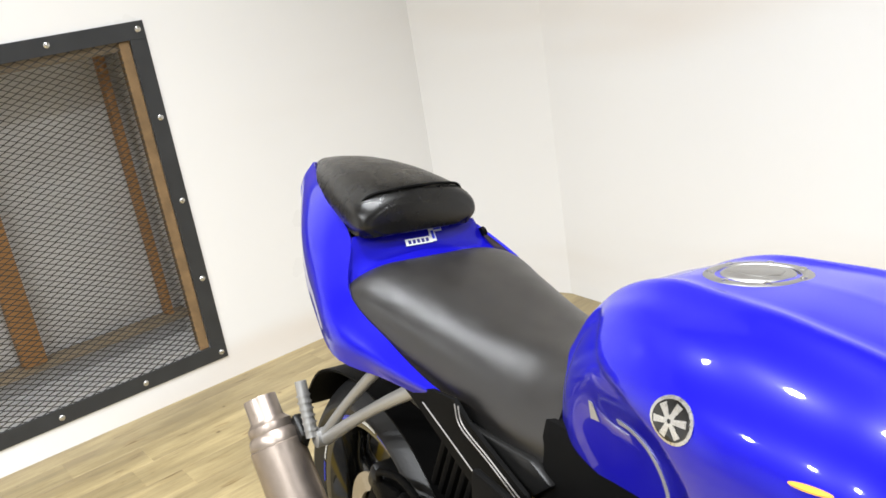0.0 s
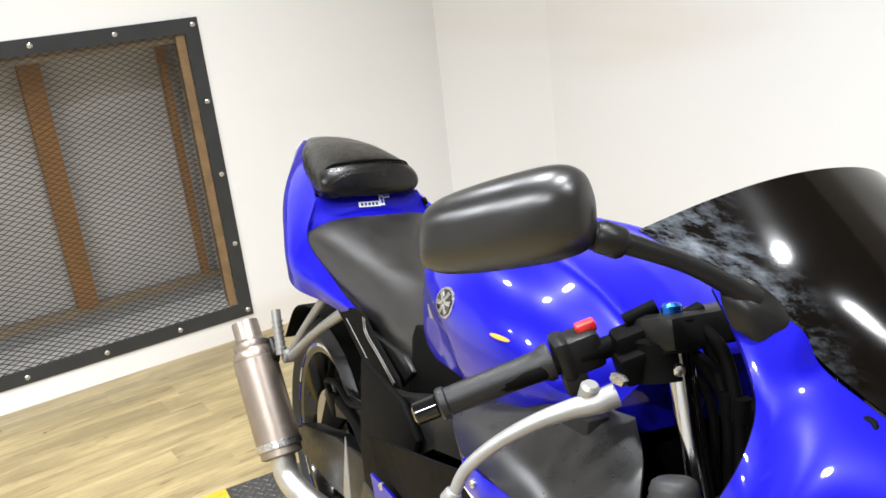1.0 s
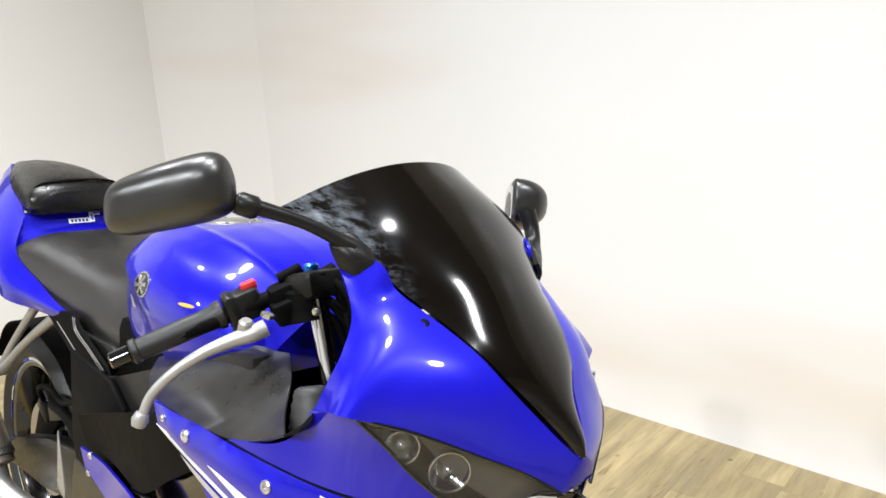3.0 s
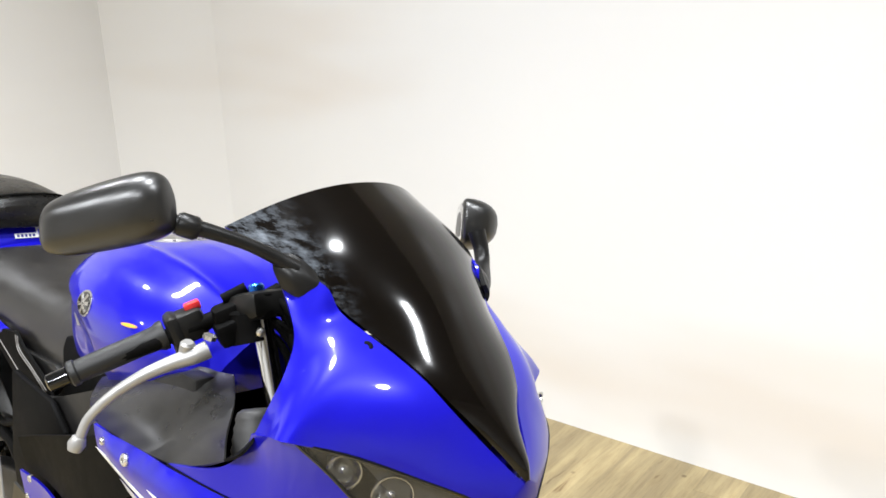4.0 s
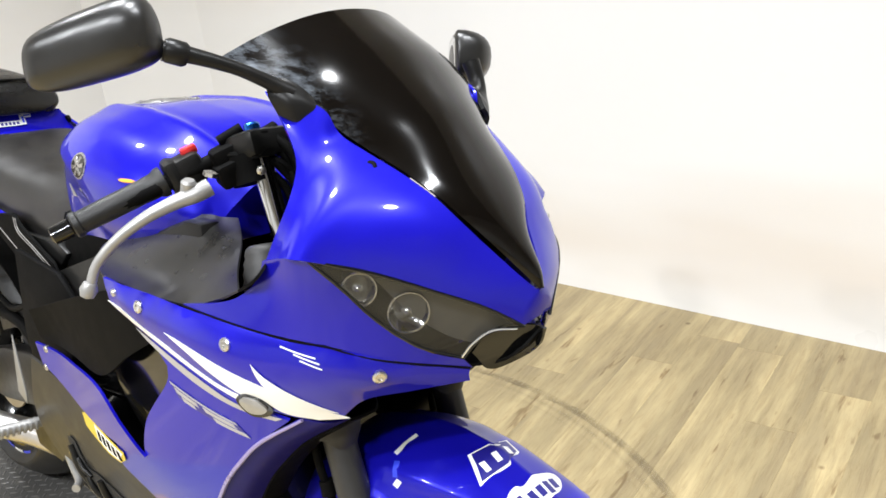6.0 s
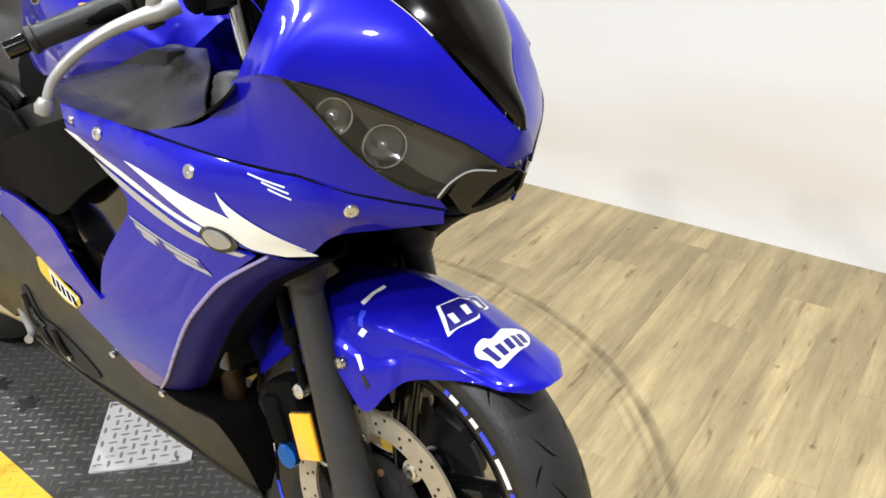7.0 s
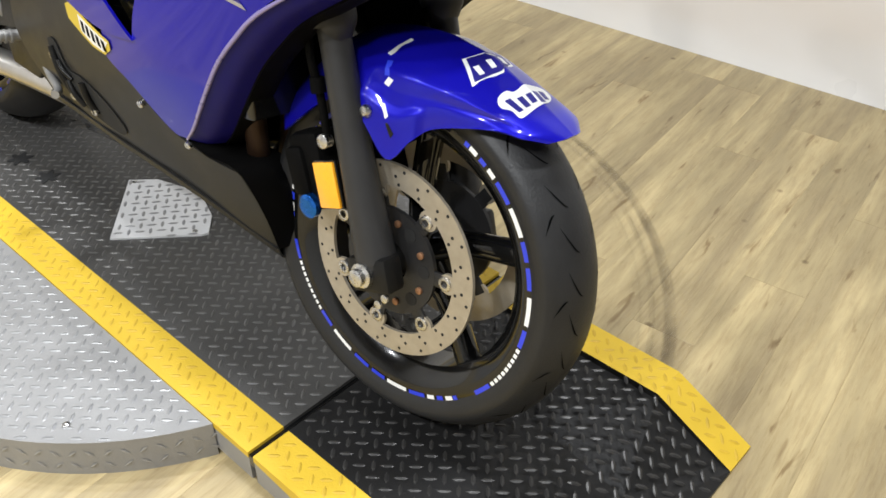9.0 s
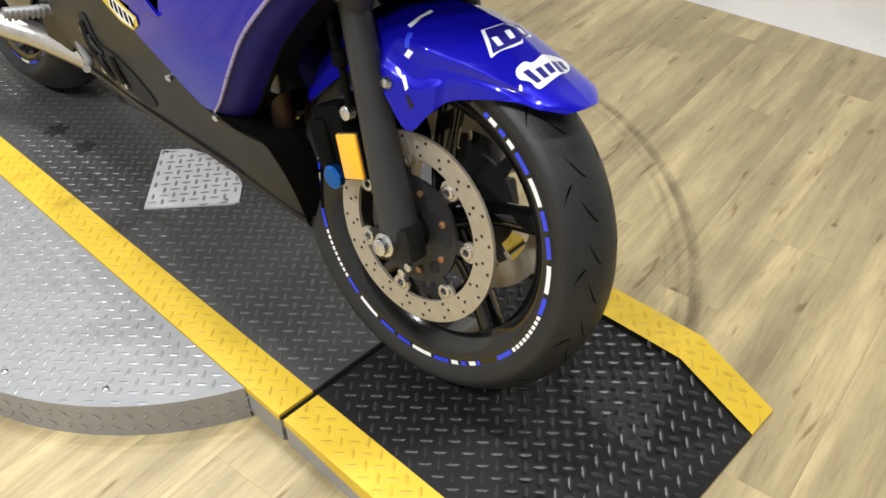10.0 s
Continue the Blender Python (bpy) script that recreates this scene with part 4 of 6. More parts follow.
part("tail_bridge", shell(patch([[(-.52, y, .800 if abs(y) > .1 else .818) for y in (-.15, -.075, 0, .075, .15)],
                                 [(-.555, y, .838 - abs(y) * .1) for y in (-.13, -.065, 0, .065, .13)],
                                 [(-.575, y, .868) for y in (-.11, -.055, 0, .055, .11)]], 12, 16), 0.004, (0, 0, -1)), BLUE, bike, "glossy blue tail cowl bridge")
part("tail_end", shell(patch([[(-.89, -.038, .94), (-.91, 0, .935), (-.89, .038, .94)], [(-.905, -.058, .9), (-.925, 0, .895), (-.905, .058, .9)], [(-.90, -.062, .855), (-.91, 0, .85), (-.90, .062, .855)]], 8, 10), 0.004, (1, 0, 0)), BLUE, bike)

# ---- wheels ----
STEER = Matrix.Translation((.66, 0, .285)) @ Matrix.Rotation(radians(4.3), 4, Vector((-.322, 0, .947))) @ Matrix.Translation((-.66, 0, -.285))
FRONT_HUB, REAR_HUB = Vector((.69, 0, .285)), Vector((-.64, 0, .302))


def wheel(name, hub, r_out, half, r_rim, m, label):
    ax = (0, 1, 0)
    rim_prof = [(-half * .86, r_rim), (-half * .84, r_rim + .005), (-half * .78, r_rim), (-half * .74, r_rim - .012), (-half * .4, r_rim - .03), (half * .4, r_rim - .03),
                (half * .74, r_rim - .012), (half * .78, r_rim), (half * .84, r_rim + .005), (half * .86, r_rim), (half * .8, r_rim - .018), (half * .42, r_rim - .038), (-half * .42, r_rim - .038), (-half * .8, r_rim - .018)]
    w = part(name, moved(lathe(rim_prof, hub, ax, 72, closed=True), m), GLOSSBLACK, bike, label)
    part("hub", moved(lathe([(-.045, .02), (-.045, .034), (.045, .034), (.045, .02)], hub, ax, 24), m), GLOSSBLACK, w)
    for k in range(5):
        a = 2 * math.pi * k / 5 + 0.35
        d, e = Vector((math.cos(a), 0, math.sin(a))), Vector((-math.sin(a), 0, math.cos(a)))
        pts = [hub + d * .03 + e * .0, hub + d * .09 + e * .008, hub + d * (r_rim - .032)]
        part("spoke", moved(tube(pts, [.021, .0175, .019], 12, 8), m), GLOSSBLACK, w)
    prof = [(-half * .80, r_rim - .004), (-half * .92, r_rim + .009), (-half, r_rim + .020), (-half * .99, r_rim + .026)]
    for k in range(17):
        a = -1 + 2 * k / 16
        prof.append((a * half * .97, r_out - (r_out - r_rim - .030) * abs(a) ** 2.3))
    prof += [(-a, r) for a, r in prof[3::-1]]
    part("tyre", moved(lathe(prof, hub, ax, 96, closed=True), m), RUBBER, w, "black road tyre with shallow grooves")
    return w


front = wheel("front_wheel", FRONT_HUB, .271, .056, .214, STEER, "black five-spoke front wheel with blue and white rim stickers")
rear = wheel("rear_wheel", REAR_HUB, .288, .086, .214, Matrix(), "black rear wheel")


def disc(side):
    y0 = side * .064
    bm = lathe([(-.0025, .108), (-.0025, .1405), (.0025, .1405), (.0025, .108)], FRONT_HUB + Vector((0, y0, 0)), (0, 1, 0), 72, closed=True)
    d = part("brake_disc", moved(bm, STEER), DISC, front, "worn brown-tinted steel brake disc with drilled holes")
    bm = lathe([(-.003, .03), (-.003, .078), (.003, .078), (.003, .03)], FRONT_HUB + Vector((0, y0, 0)), (0, 1, 0), 48, closed=True)
    for k in range(7):
        a = radians(57 - 51.4 * k)
        c = FRONT_HUB + Vector((math.cos(a) * .084, y0, math.sin(a) * .084))
        tab = FRONT_HUB + Vector((math.cos(a) * .100, y0, math.sin(a) * .100))
        part("disc_tab", moved(lathe([(-.0024, .0145), (.0024, .0145)], tab, (0, 1, 0), 18), STEER), DISC, d)
        part("carrier_arm", moved(box((.040, .0052, .022), Matrix.Translation(c) @ Matrix.Rotation(-a, 4, "Y"), .002), STEER), CARRIER, d)
    part("disc_carrier", moved(bm, STEER), CARRIER, d)
    return d


disc_r, disc_l = disc(-1), disc(1)

# ---- fork ----
for side in (-1, 1):
    sl = part("fork_slider", moved(tube([(.706, side * .100, .270), (.694, side * .100, .300), (.690, side * .100, .312), (.640, side * .102, .445), (.600, side * .104, .560), (.588, side * .105, .592)],
                                        [.021, .027, .0275, .0225, .0205, .0205], 24, 24), STEER), FORK, bike, "satin black fork slider")
    part("dust_boot", moved(tube([(.592, side * .105, .585), (.590, side * .105, .592), (.566, side * .106, .655), (.560, side * .106, .670)], [.025, .031, .033, .027], 24, 10), STEER), BOOT, sl)
    part("fork_tube", moved(tube([(.570, side * .106, .650), (.466, side * .110, .944)], .0130, 24), STEER), FORKTUBE, bike, "chromed fork tube")
    part("fork_clamp", moved(tube([(.476, side * .110, .912), (.467, side * .110, .940)], [.0215, .0215], 20, 4), STEER), MATTE, bike, "black upper fork clamp")
    part("axle_clamp", moved(box((.070, .036, .050), pose(.699, side * .104, .285, 0, -20, 0), .008), STEER), SATIN, sl)
    part("fork_cap", moved(lathe([(-.012, .019), (0, .019), (.002, .010), (.010, .010), (.013, .007)], (.466, side * .110, .942), (-.29, 0, .957), 16), STEER), BLUE_ANO, bike, "blue anodised fork cap")
    part("boot_clip", moved(box((.007, .005, .026), pose(.592, side * .131, .607, 0, -18, 0), .0015), STEER), STEEL, sl, "bright steel clip")
    # reflector and caliper
    rf = part("reflector", moved(box((.038, .006, .062), pose(.6135, side * .118, .382, 0, -21, 0), .002), STEER), AMBER, sl, "amber reflector")
    part("reflector_back", moved(box((.042, .006, .066), pose(.6135, side * .1135, .382, 0, -21, 0), .002), STEER), GLOSSBLACK, sl)
    cal = bmesh.new()
    box((.060, .050, .110), pose(.560, side * .078, .375, 0, -24, 0), .012, cal)
    box((.036, .062, .070), pose(.545, side * .080, .372, 0, -24, 0), .010, cal)
    cl = part("brake_caliper", moved(cal, STEER), MATTE, sl, "black brake caliper")
    part("caliper_bolt", moved(lathe([(0, .017), (.010, .017), (.012, .014), (.0125, .009)], (.575, side * .104, .333), (0, side, 0), 20), STEER), BLUE_ANO, cl, "blue anodised caliper bolt")
    part("banjo_bolt", moved(lathe([(0, .010), (.012, .010), (.014, .007), (.0142, 0)], (.590, side * .098, .433), (0, side, 0), 14), STEER), STEEL, cl)
    part("brake_hose", moved(tube([(.590, side * .100, .438), (.578, side * .105, .49), (.560, side * .112, .55), (.545, side * .10, .64), (.535, side * .07, .70)], .0055, 10, 24), STEER), MATTE, bike)
    part("hose_clamp", moved(lathe([(-.010, .010), (.010, .010)], (.575, side * .108, .505), (-.25, 0, .97), 12), STEER), MATTE, bike)
    part("axle_nut", moved(lathe([(0, .017), (.008, .017), (.010, .012), (.018, .012), (.020, .009)], (.694, side * .121, .286), (0, side, 0), 6 if side > 0 else 20), STEER), STEEL, sl, "silver axle bolt")
    part("pinch_bolt", moved(lathe([(0, .006), (.003, .006), (.004, .0035)], (.728, side * .114, .262), (0, side, 0), 12), STEER), STEEL, sl)
    part("pinch_bolt", moved(lathe([(0, .006), (.003, .006), (.004, .0035)], (.718, side * .114, .248), (0, side, 0), 12), STEER), STEEL, sl)
for z, x0, hw in ((.655, .545, .115), (.925, .470, .118)):
    part("triple_clamp", moved(box((.07, hw * 2 + .03, .035), pose(x0 - .012, 0, z, 0, -17, 0), .010), STEER), SATIN, bike, "black triple clamp")

# ---- disc details ----
for side, d in ((-1, disc_r), (1, disc_l)):
    y0 = side * .064
    bm = bmesh.new()
    for k in range(40):
        for r, sh in ((.1135, 0), (.1235, .33), (.1335, .66)):
            a = 2 * math.pi * (k + sh) / 40
            if (k + int(sh * 3)) % 2:
                continue
            lathe([(0, .0024), (.0004, .0024)], FRONT_HUB + Vector((r * math.cos(a), y0 + side * .0025, r * math.sin(a))), (0, side, 0), 8, bm)
    part("drill_hole", moved(bm, STEER), HOLE, d)["kind"] = "stuff"
    for k in range(7):
        a = radians(57 - 51.4 * k)
        c = FRONT_HUB + Vector((math.cos(a) * .096, y0 + side * .002, math.sin(a) * .096))
        part("disc_bolt", moved(lathe([(0, .0098), (.0028, .0098), (.0034, .0088), (.0034, .0056), (.0004, .005), (.0004, 0)], c, (0, side, 0), 18), STEER), STEEL, d)
        if k < 5:
            b = a + .45
            part("carrier_screw", moved(lathe([(0, .0052), (.003, .0052), (.004, .003)], FRONT_HUB + Vector((math.cos(b) * .060, y0 + side * .003, math.sin(b) * .060)), (0, side, 0), 10), STEER), BRASS, d)
            part("carrier_hole", moved(lathe([(0, .0095), (.0006, .0095)], FRONT_HUB + Vector((math.cos(b + .5) * .060, y0 + side * .0032, math.sin(b + .5) * .060)), (0, side, 0), 14), STEER), HOLE, d)
part("hub_spacer", moved(lathe([(-.095, .022), (-.068, .026), (.068, .026), (.095, .022)], FRONT_HUB, (0, 1, 0), 20), STEER), SATIN, front)

# ---- rim stickers and tyre grooves ----
STRIPES = [(0, 7, 1), (8.5, 18.5, 0), (20, 28, 1), (29.5, 33, 0), (34.5, 37.5, 1), (39, 42.5, 0), (43, 45, 1), (55, 63.5, 1), (63.5, 87, 2), (87, 94.5, 1), (96.5, 107.5, 0), (110, 118, 1)]


def rim_patch(side, a0, a1, material, r0=.2105, r1=.2185, lift=.0006):
    bm = bmesh.new()
    g = []
    for a in np.linspace(radians(a0), radians(a1), max(3, int(a1 - a0))):
        u = Vector((math.cos(a), 0, math.sin(a)))
        g.append([FRONT_HUB + u * r + Vector((0, side * (.0478 + lift), 0)) for r in (r0, r1)])
    grid_mesh(bm, g)
    return part("rim_sticker", moved(bm, STEER), material, front)


for side in (-1, 1):
    for base in (23, 143, 263):
        for a0, a1, kind in STRIPES:
            if kind < 2:
                rim_patch(side, base + a0, base + a1, BLUE_DECAL if kind else WHITE_DECAL)
            else:     # a row of white lettering, kept as plain bars
                for k in range(9):
                    b0 = base + a0 + 1 + k * (a1 - a0 - 1) / 9
                    rim_patch(side, b0, b0 + 1.7, WHITE_DECAL, .2115, .2178)


def tyre_r(a, r_out=.271, half=.056, r_rim=.214):
    return r_out - (r_out - r_rim - .030) * abs(a) ** 2.3, a * half * .97


bm = bmesh.new()
for k in range(30):
    base = 2 * math.pi * k / 30
    for side in (-1, 1):
        for kind, (lo, hi, lean) in enumerate(((.30, .62, .13), (.66, .90, -.08))):
            if kind == 1 and k % 2:
                continue
            g = []
            for f in np.linspace(0, 1, 9):
                av = lo + (hi - lo) * f
                th = base + (.05 if side > 0 else 0) + lean * (f ** 1.6) * (1 if kind == 0 else 1.0) + kind * .2
                r, y = tyre_r(av)
                wdt = .0048 * math.sin(math.pi * min(max(f, .08), .92)) / .279
                g.append([FRONT_HUB + Vector((math.cos(t) * (r + .0007), side * y, math.sin(t) * (r + .0007))) for t in (th - wdt / 2, th + wdt / 2)])
            grid_mesh(bm, g)
part("tread_groove", moved(bm, STEER), GROOVE, front)["kind"] = "stuff"

# ---- front fender ----
FENDER = [[(.452, 0, .455), (.455, -.035, .448), (.470, -.065, .425), (.485, -.078, .405)],
          [(.548, 0, .552), (.550, -.045, .540), (.560, -.080, .510), (.572, -.090, .480)],
          [(.625, 0, .582), (.627, -.050, .566), (.630, -.094, .528), (.636, -.104, .490)],
          [(.690, 0, .588), (.690, -.052, .570), (.686, -.094, .525), (.690, -.103, .444)],
          [(.722, 0, .585), (.721, -.051, .567), (.716, -.089, .527), (.720, -.096, .476)],
          [(.762, 0, .578), (.760, -.050, .561), (.752, -.082, .530), (.744, -.087, .498)],
          [(.824, 0, .553), (.824, -.042, .543), (.824, -.066, .529), (.822, -.073, .521)],
          [(.866, 0, .534), (.864, -.030, .531), (.859, -.050, .526), (.855, -.058, .521)],
          [(.887, 0, .523), (.886, -.013, .522), (.882, -.025, .520), (.876, -.035, .517)]]
half_f = patch(FENDER, 46, 40)
for a in range(46):
    u = a / 45
    fade = max(0.0, min(1.0, (u - .12) / .2, (.86 - u) / .15))
    for b in range(40):
        v = b / 39
        half_f[a, b, 1] += fade * (.010 * min(1.0, max(0.0, (v - .53) / .12)) - .006 * min(1.0, max(0.0, (v - .74) / .04)) * max(0.0, min(1.0, (.56 - u) / .04, (u - .20) / .06)))
full_f = np.concatenate([half_f[:, ::-1] * (1, -1, 1), half_f[:, 1:]], 1)
fender = part("front_fender", moved(shell(full_f, .003, (0, 0, -1)), STEER), BLUE, bike, "glossy blue front fender with sponsor stickers")


def on_fender(u, v):
    """u 0..1 rear to tip, v 0..1 from the crown to the right edge."""
    flip, v = v < 0, abs(v)
    u = np.interp(u, (0, 3 / 7, 4 / 7, 1), (0, 3 / 8, 5 / 8, 1))
    i, j = min(u, .999) * 45, min(v, .999) * 39
    a, b = int(i), int(j)
    f, g = i - a, j - b
    p = (half_f[a, b] * (1 - f) * (1 - g) + half_f[a + 1, b] * f * (1 - g) + half_f[a, b + 1] * (1 - f) * g + half_f[a + 1, b + 1] * f * g)
    du, dv = half_f[a + 1, b] - half_f[a, b], half_f[a, b + 1] - half_f[a, b]
    n = np.cross(dv, du)
    n /= max(np.linalg.norm(n), 1e-9)
    n = n if n[2] > 0 or n[1] < 0 else -n
    if flip:
        p, n = p * (1, -1, 1), n * (1, -1, 1)
    return Vector(p), Vector(n)


def fender_decal(pts, material, lift=.0008, name="sticker"):
    def up(u, v):
        p, n = on_fender(u, v)
        return p + n * lift
    bm = skin(np.array(pts), up, .0004, .02, (0, 0, -1))
    return part(name, moved(bm, STEER), material, fender)


def quad(u0, v0, u1, v1):
    return [(u0, v0), ((u0 + u1) / 2, v0), (u1, v0), (u1, v1), ((u0 + u1) / 2, v1), (u0, v1)]


# square white-edged sticker and rounded sponsor sticker, their lettering as plain bars
STICKER = [(.530, .200), (.548, .02), (.552, -.20), (.600, -.16), (.622, .06), (.602, .37)]


def inset(pts, f):
    c = np.mean(pts, 0)
    return [tuple(c + (np.array(p) - c) * f) for p in pts]


fender_decal(STICKER, WHITE_DECAL)
fender_decal(inset(STICKER, .86), NAVY_DECAL, .0014)
for u, v in ((.562, .215), (.565, .085), (.568, -.045)):
    fender_decal([(u, v), (u + .004, v - .045), (u + .034, v - .02), (u + .030, v + .025)], WHITE_DECAL, .002)
ROUND = [(.668, .33), (.664, .20), (.678, .14), (.676, -.02), (.690, -.24), (.722, -.26), (.756, -.12), (.760, .12), (.764, .34), (.752, .39), (.720, .36), (.690, .40)]
fender_decal([tuple(p) for p in smooth_outline(ROUND)], WHITE_DECAL)
for u, v, h in ((.684, .305, .058), (.698, .19, .045), (.702, .085, .040), (.704, -.01, .050), (.704, -.11, .040)):
    fender_decal([(u, v), (u + .003, v - .065), (u + h, v - .045), (u + h - .003, v + .02)], NAVY_DECAL, .0014)
fender_decal([(.328, .42), (.350, .22), (.362, .23), (.342, .43)], WHITE_DECAL)
fender_decal([(.345, .47), (.362, .46), (.380, .57), (.362, .58)], BLUE_DECAL)
fender_decal([(.366, .64), (.378, .58), (.400, .59), (.386, .65)], WHITE_DECAL)
fender_decal([(.374, .76), (.392, .75), (.424, .79), (.412, .81)], WHITE_DECAL)
fender_decal([(.414, .83), (.426, .82), (.446, .87), (.438, .89)], GLOSSBLACK)
p, n = on_fender(.333, .88)
part("fender_bolt", moved(lathe([(0, .0085), (.003, .0085), (.007, .006), (.0075, 0)], p, (-.05, -.97, .1), 14), STEER), STEEL, fender)

# ---- fairing details ----
def side_point(x, z, off=0.0):
    p = on_side(-1, off)(x, z)
    e = .004
    n = Vector((-(girth(x + e, z) - girth(x - e, z)) / (2 * e), -1.0, -(girth(x, z + e) - girth(x, z - e)) / (2 * e)))
    return p, n.normalized()


def screw(p, n, r, material, parent=bike, name="screw"):
    b = lathe([(-.003, r), (.0015, r), (.003, r * .75), (.003, r * .4), (.0015, r * .35), (.0015, 0)], p, n, 14)
    return part(name, b, material, parent)


for x, z, m in ((.428, .752, STEEL), (.582, .742, STEEL), (.735, .722, STEEL), (.372, .757, STEEL)):
    p, n = side_point(x, z)
    screw(p, n, .0078 if m is STEEL and x != .372 else .005, m)
for p, n in (((.687, -.113, .931), (.45, -.60, .66)), ((.783, -.052, .845), (.70, -.50, .50)), ((.779, .052, .842), (.70, .50, .50))):
    screw(Vector(p), Vector(n), .0075, MATTE)
for x, z in ((.300, .400), (.372, .356), (.06, .585), (.045, .55)):
    p, n = side_point(x, z, .003)
    screw(p, n, .006, STEEL)


def decal(pts, material, parent=bike, off=.0010, sharp=None, name="decal", label="", step=.01):
    sharp = tuple(range(len(pts))) if sharp is None else sharp
    return panel(name, pts, material, parent, label, sharp, off, .0006, -1, step)


decal([(.345, .740), (.385, .737), (.416, .726), (.470, .710), (.545, .684), (.578, .676), (.572, .668), (.520, .684), (.450, .706), (.400, .722)], WHITE_DECAL, label="white swoosh graphic", sharp=(0, 5, 6))
decal([(.475, .731), (.505, .727), (.560, .715), (.620, .699), (.655, .683), (.690, .660), (.660, .655), (.628, .660), (.612, .674), (.588, .676), (.548, .696), (.510, .716)], WHITE_DECAL, label="white swoosh graphic", sharp=(0, 5, 6))
decal([(.617, .727), (.628, .715), (.645, .701), (.684, .668), (.640, .680), (.625, .700)], WHITE_DECAL, sharp=(0, 3), off=.0016)
decal([(.400, .716), (.450, .700), (.520, .678), (.565, .662), (.620, .650), (.612, .646), (.560, .656), (.500, .674), (.430, .700)], SILVER_DECAL, sharp=(0, 4, 5), off=.0014)
for k, (x0, x1) in enumerate(((.652, .690), (.668, .694), (.675, .696))):
    z = .752 - k * .006
    decal([(x0, z), (x1, z - .008), (x1, z - .0065), (x0, z + .0015)], WHITE_DECAL)
# model mark as plain slanted bars on a silver strip
MARK = lambda a, b: (.456 + .100 * a + .012 * b, .650 - .026 * a - .020 * (b - .5) - .004 * a)
mark = decal([MARK(0, 1), MARK(0, 0), MARK(1, 0), MARK(1, 1)], NAVY_DECAL, off=.0009)
for a0, a1, b0, b1 in ((0, 1, 0, .16), (.04, .40, .28, .58), (.10, .30, .66, .95), (.50, .92, .28, .58), (.58, 1.0, .70, 1.0)):
    decal([MARK(a0, b0), MARK(a1, b0), MARK(a1, b1), MARK(a0, b1)], SILVER_DECAL, mark, .0015)
# yellow sponsor sticker
yl = decal([(.160, .512), (.180, .520), (.285, .493), (.283, .480), (.262, .466), (.230, .468), (.165, .492)], YELLOW_DECAL, off=.0024)
decal([(.202, .508), (.280, .489), (.262, .470), (.232, .473), (.205, .484)], WHITE_DECAL, yl, .0030)
for k in range(5):
    x = .210 + k * .0135
    decal([(x, .502 - k * .003), (x + .007, .500 - k * .003), (x + .007, .484 - k * .003), (x, .486 - k * .003)], MATTE, yl, .0036)
for side in (-1, 1):
    part("seam", tube([on_side(side, .0004)(x, z + .001) for x, z in zip(np.linspace(.50, .781, 40), np.interp(np.linspace(.50, .781, 40), *SEAM))], .0012, 6), MATTE, bike)
# flush turn signal
tp, tn = side_point(.594, .664)
sig = part("turn_signal", skin(smooth_outline([(.573, .668), (.590, .680), (.610, .678), (.618, .665), (.606, .652), (.585, .650)]), on_side(-1, .003), .004, .008, (0, 1, 0)), GLOSSBLACK, bike, "flush turn signal with a clear lens")
part("signal_lens", skin(smooth_outline([(.580, .668), (.592, .677), (.607, .675), (.613, .665), (.604, .656), (.588, .655)]), on_side(-1, .0055), .003, .008, (0, 1, 0)), SIGNAL, sig)

PALE_LIP = mat("pale_violet_edge", (0.24, 0.20, 0.42), 0.3, 0.2, 0.8, 0.15, 60)
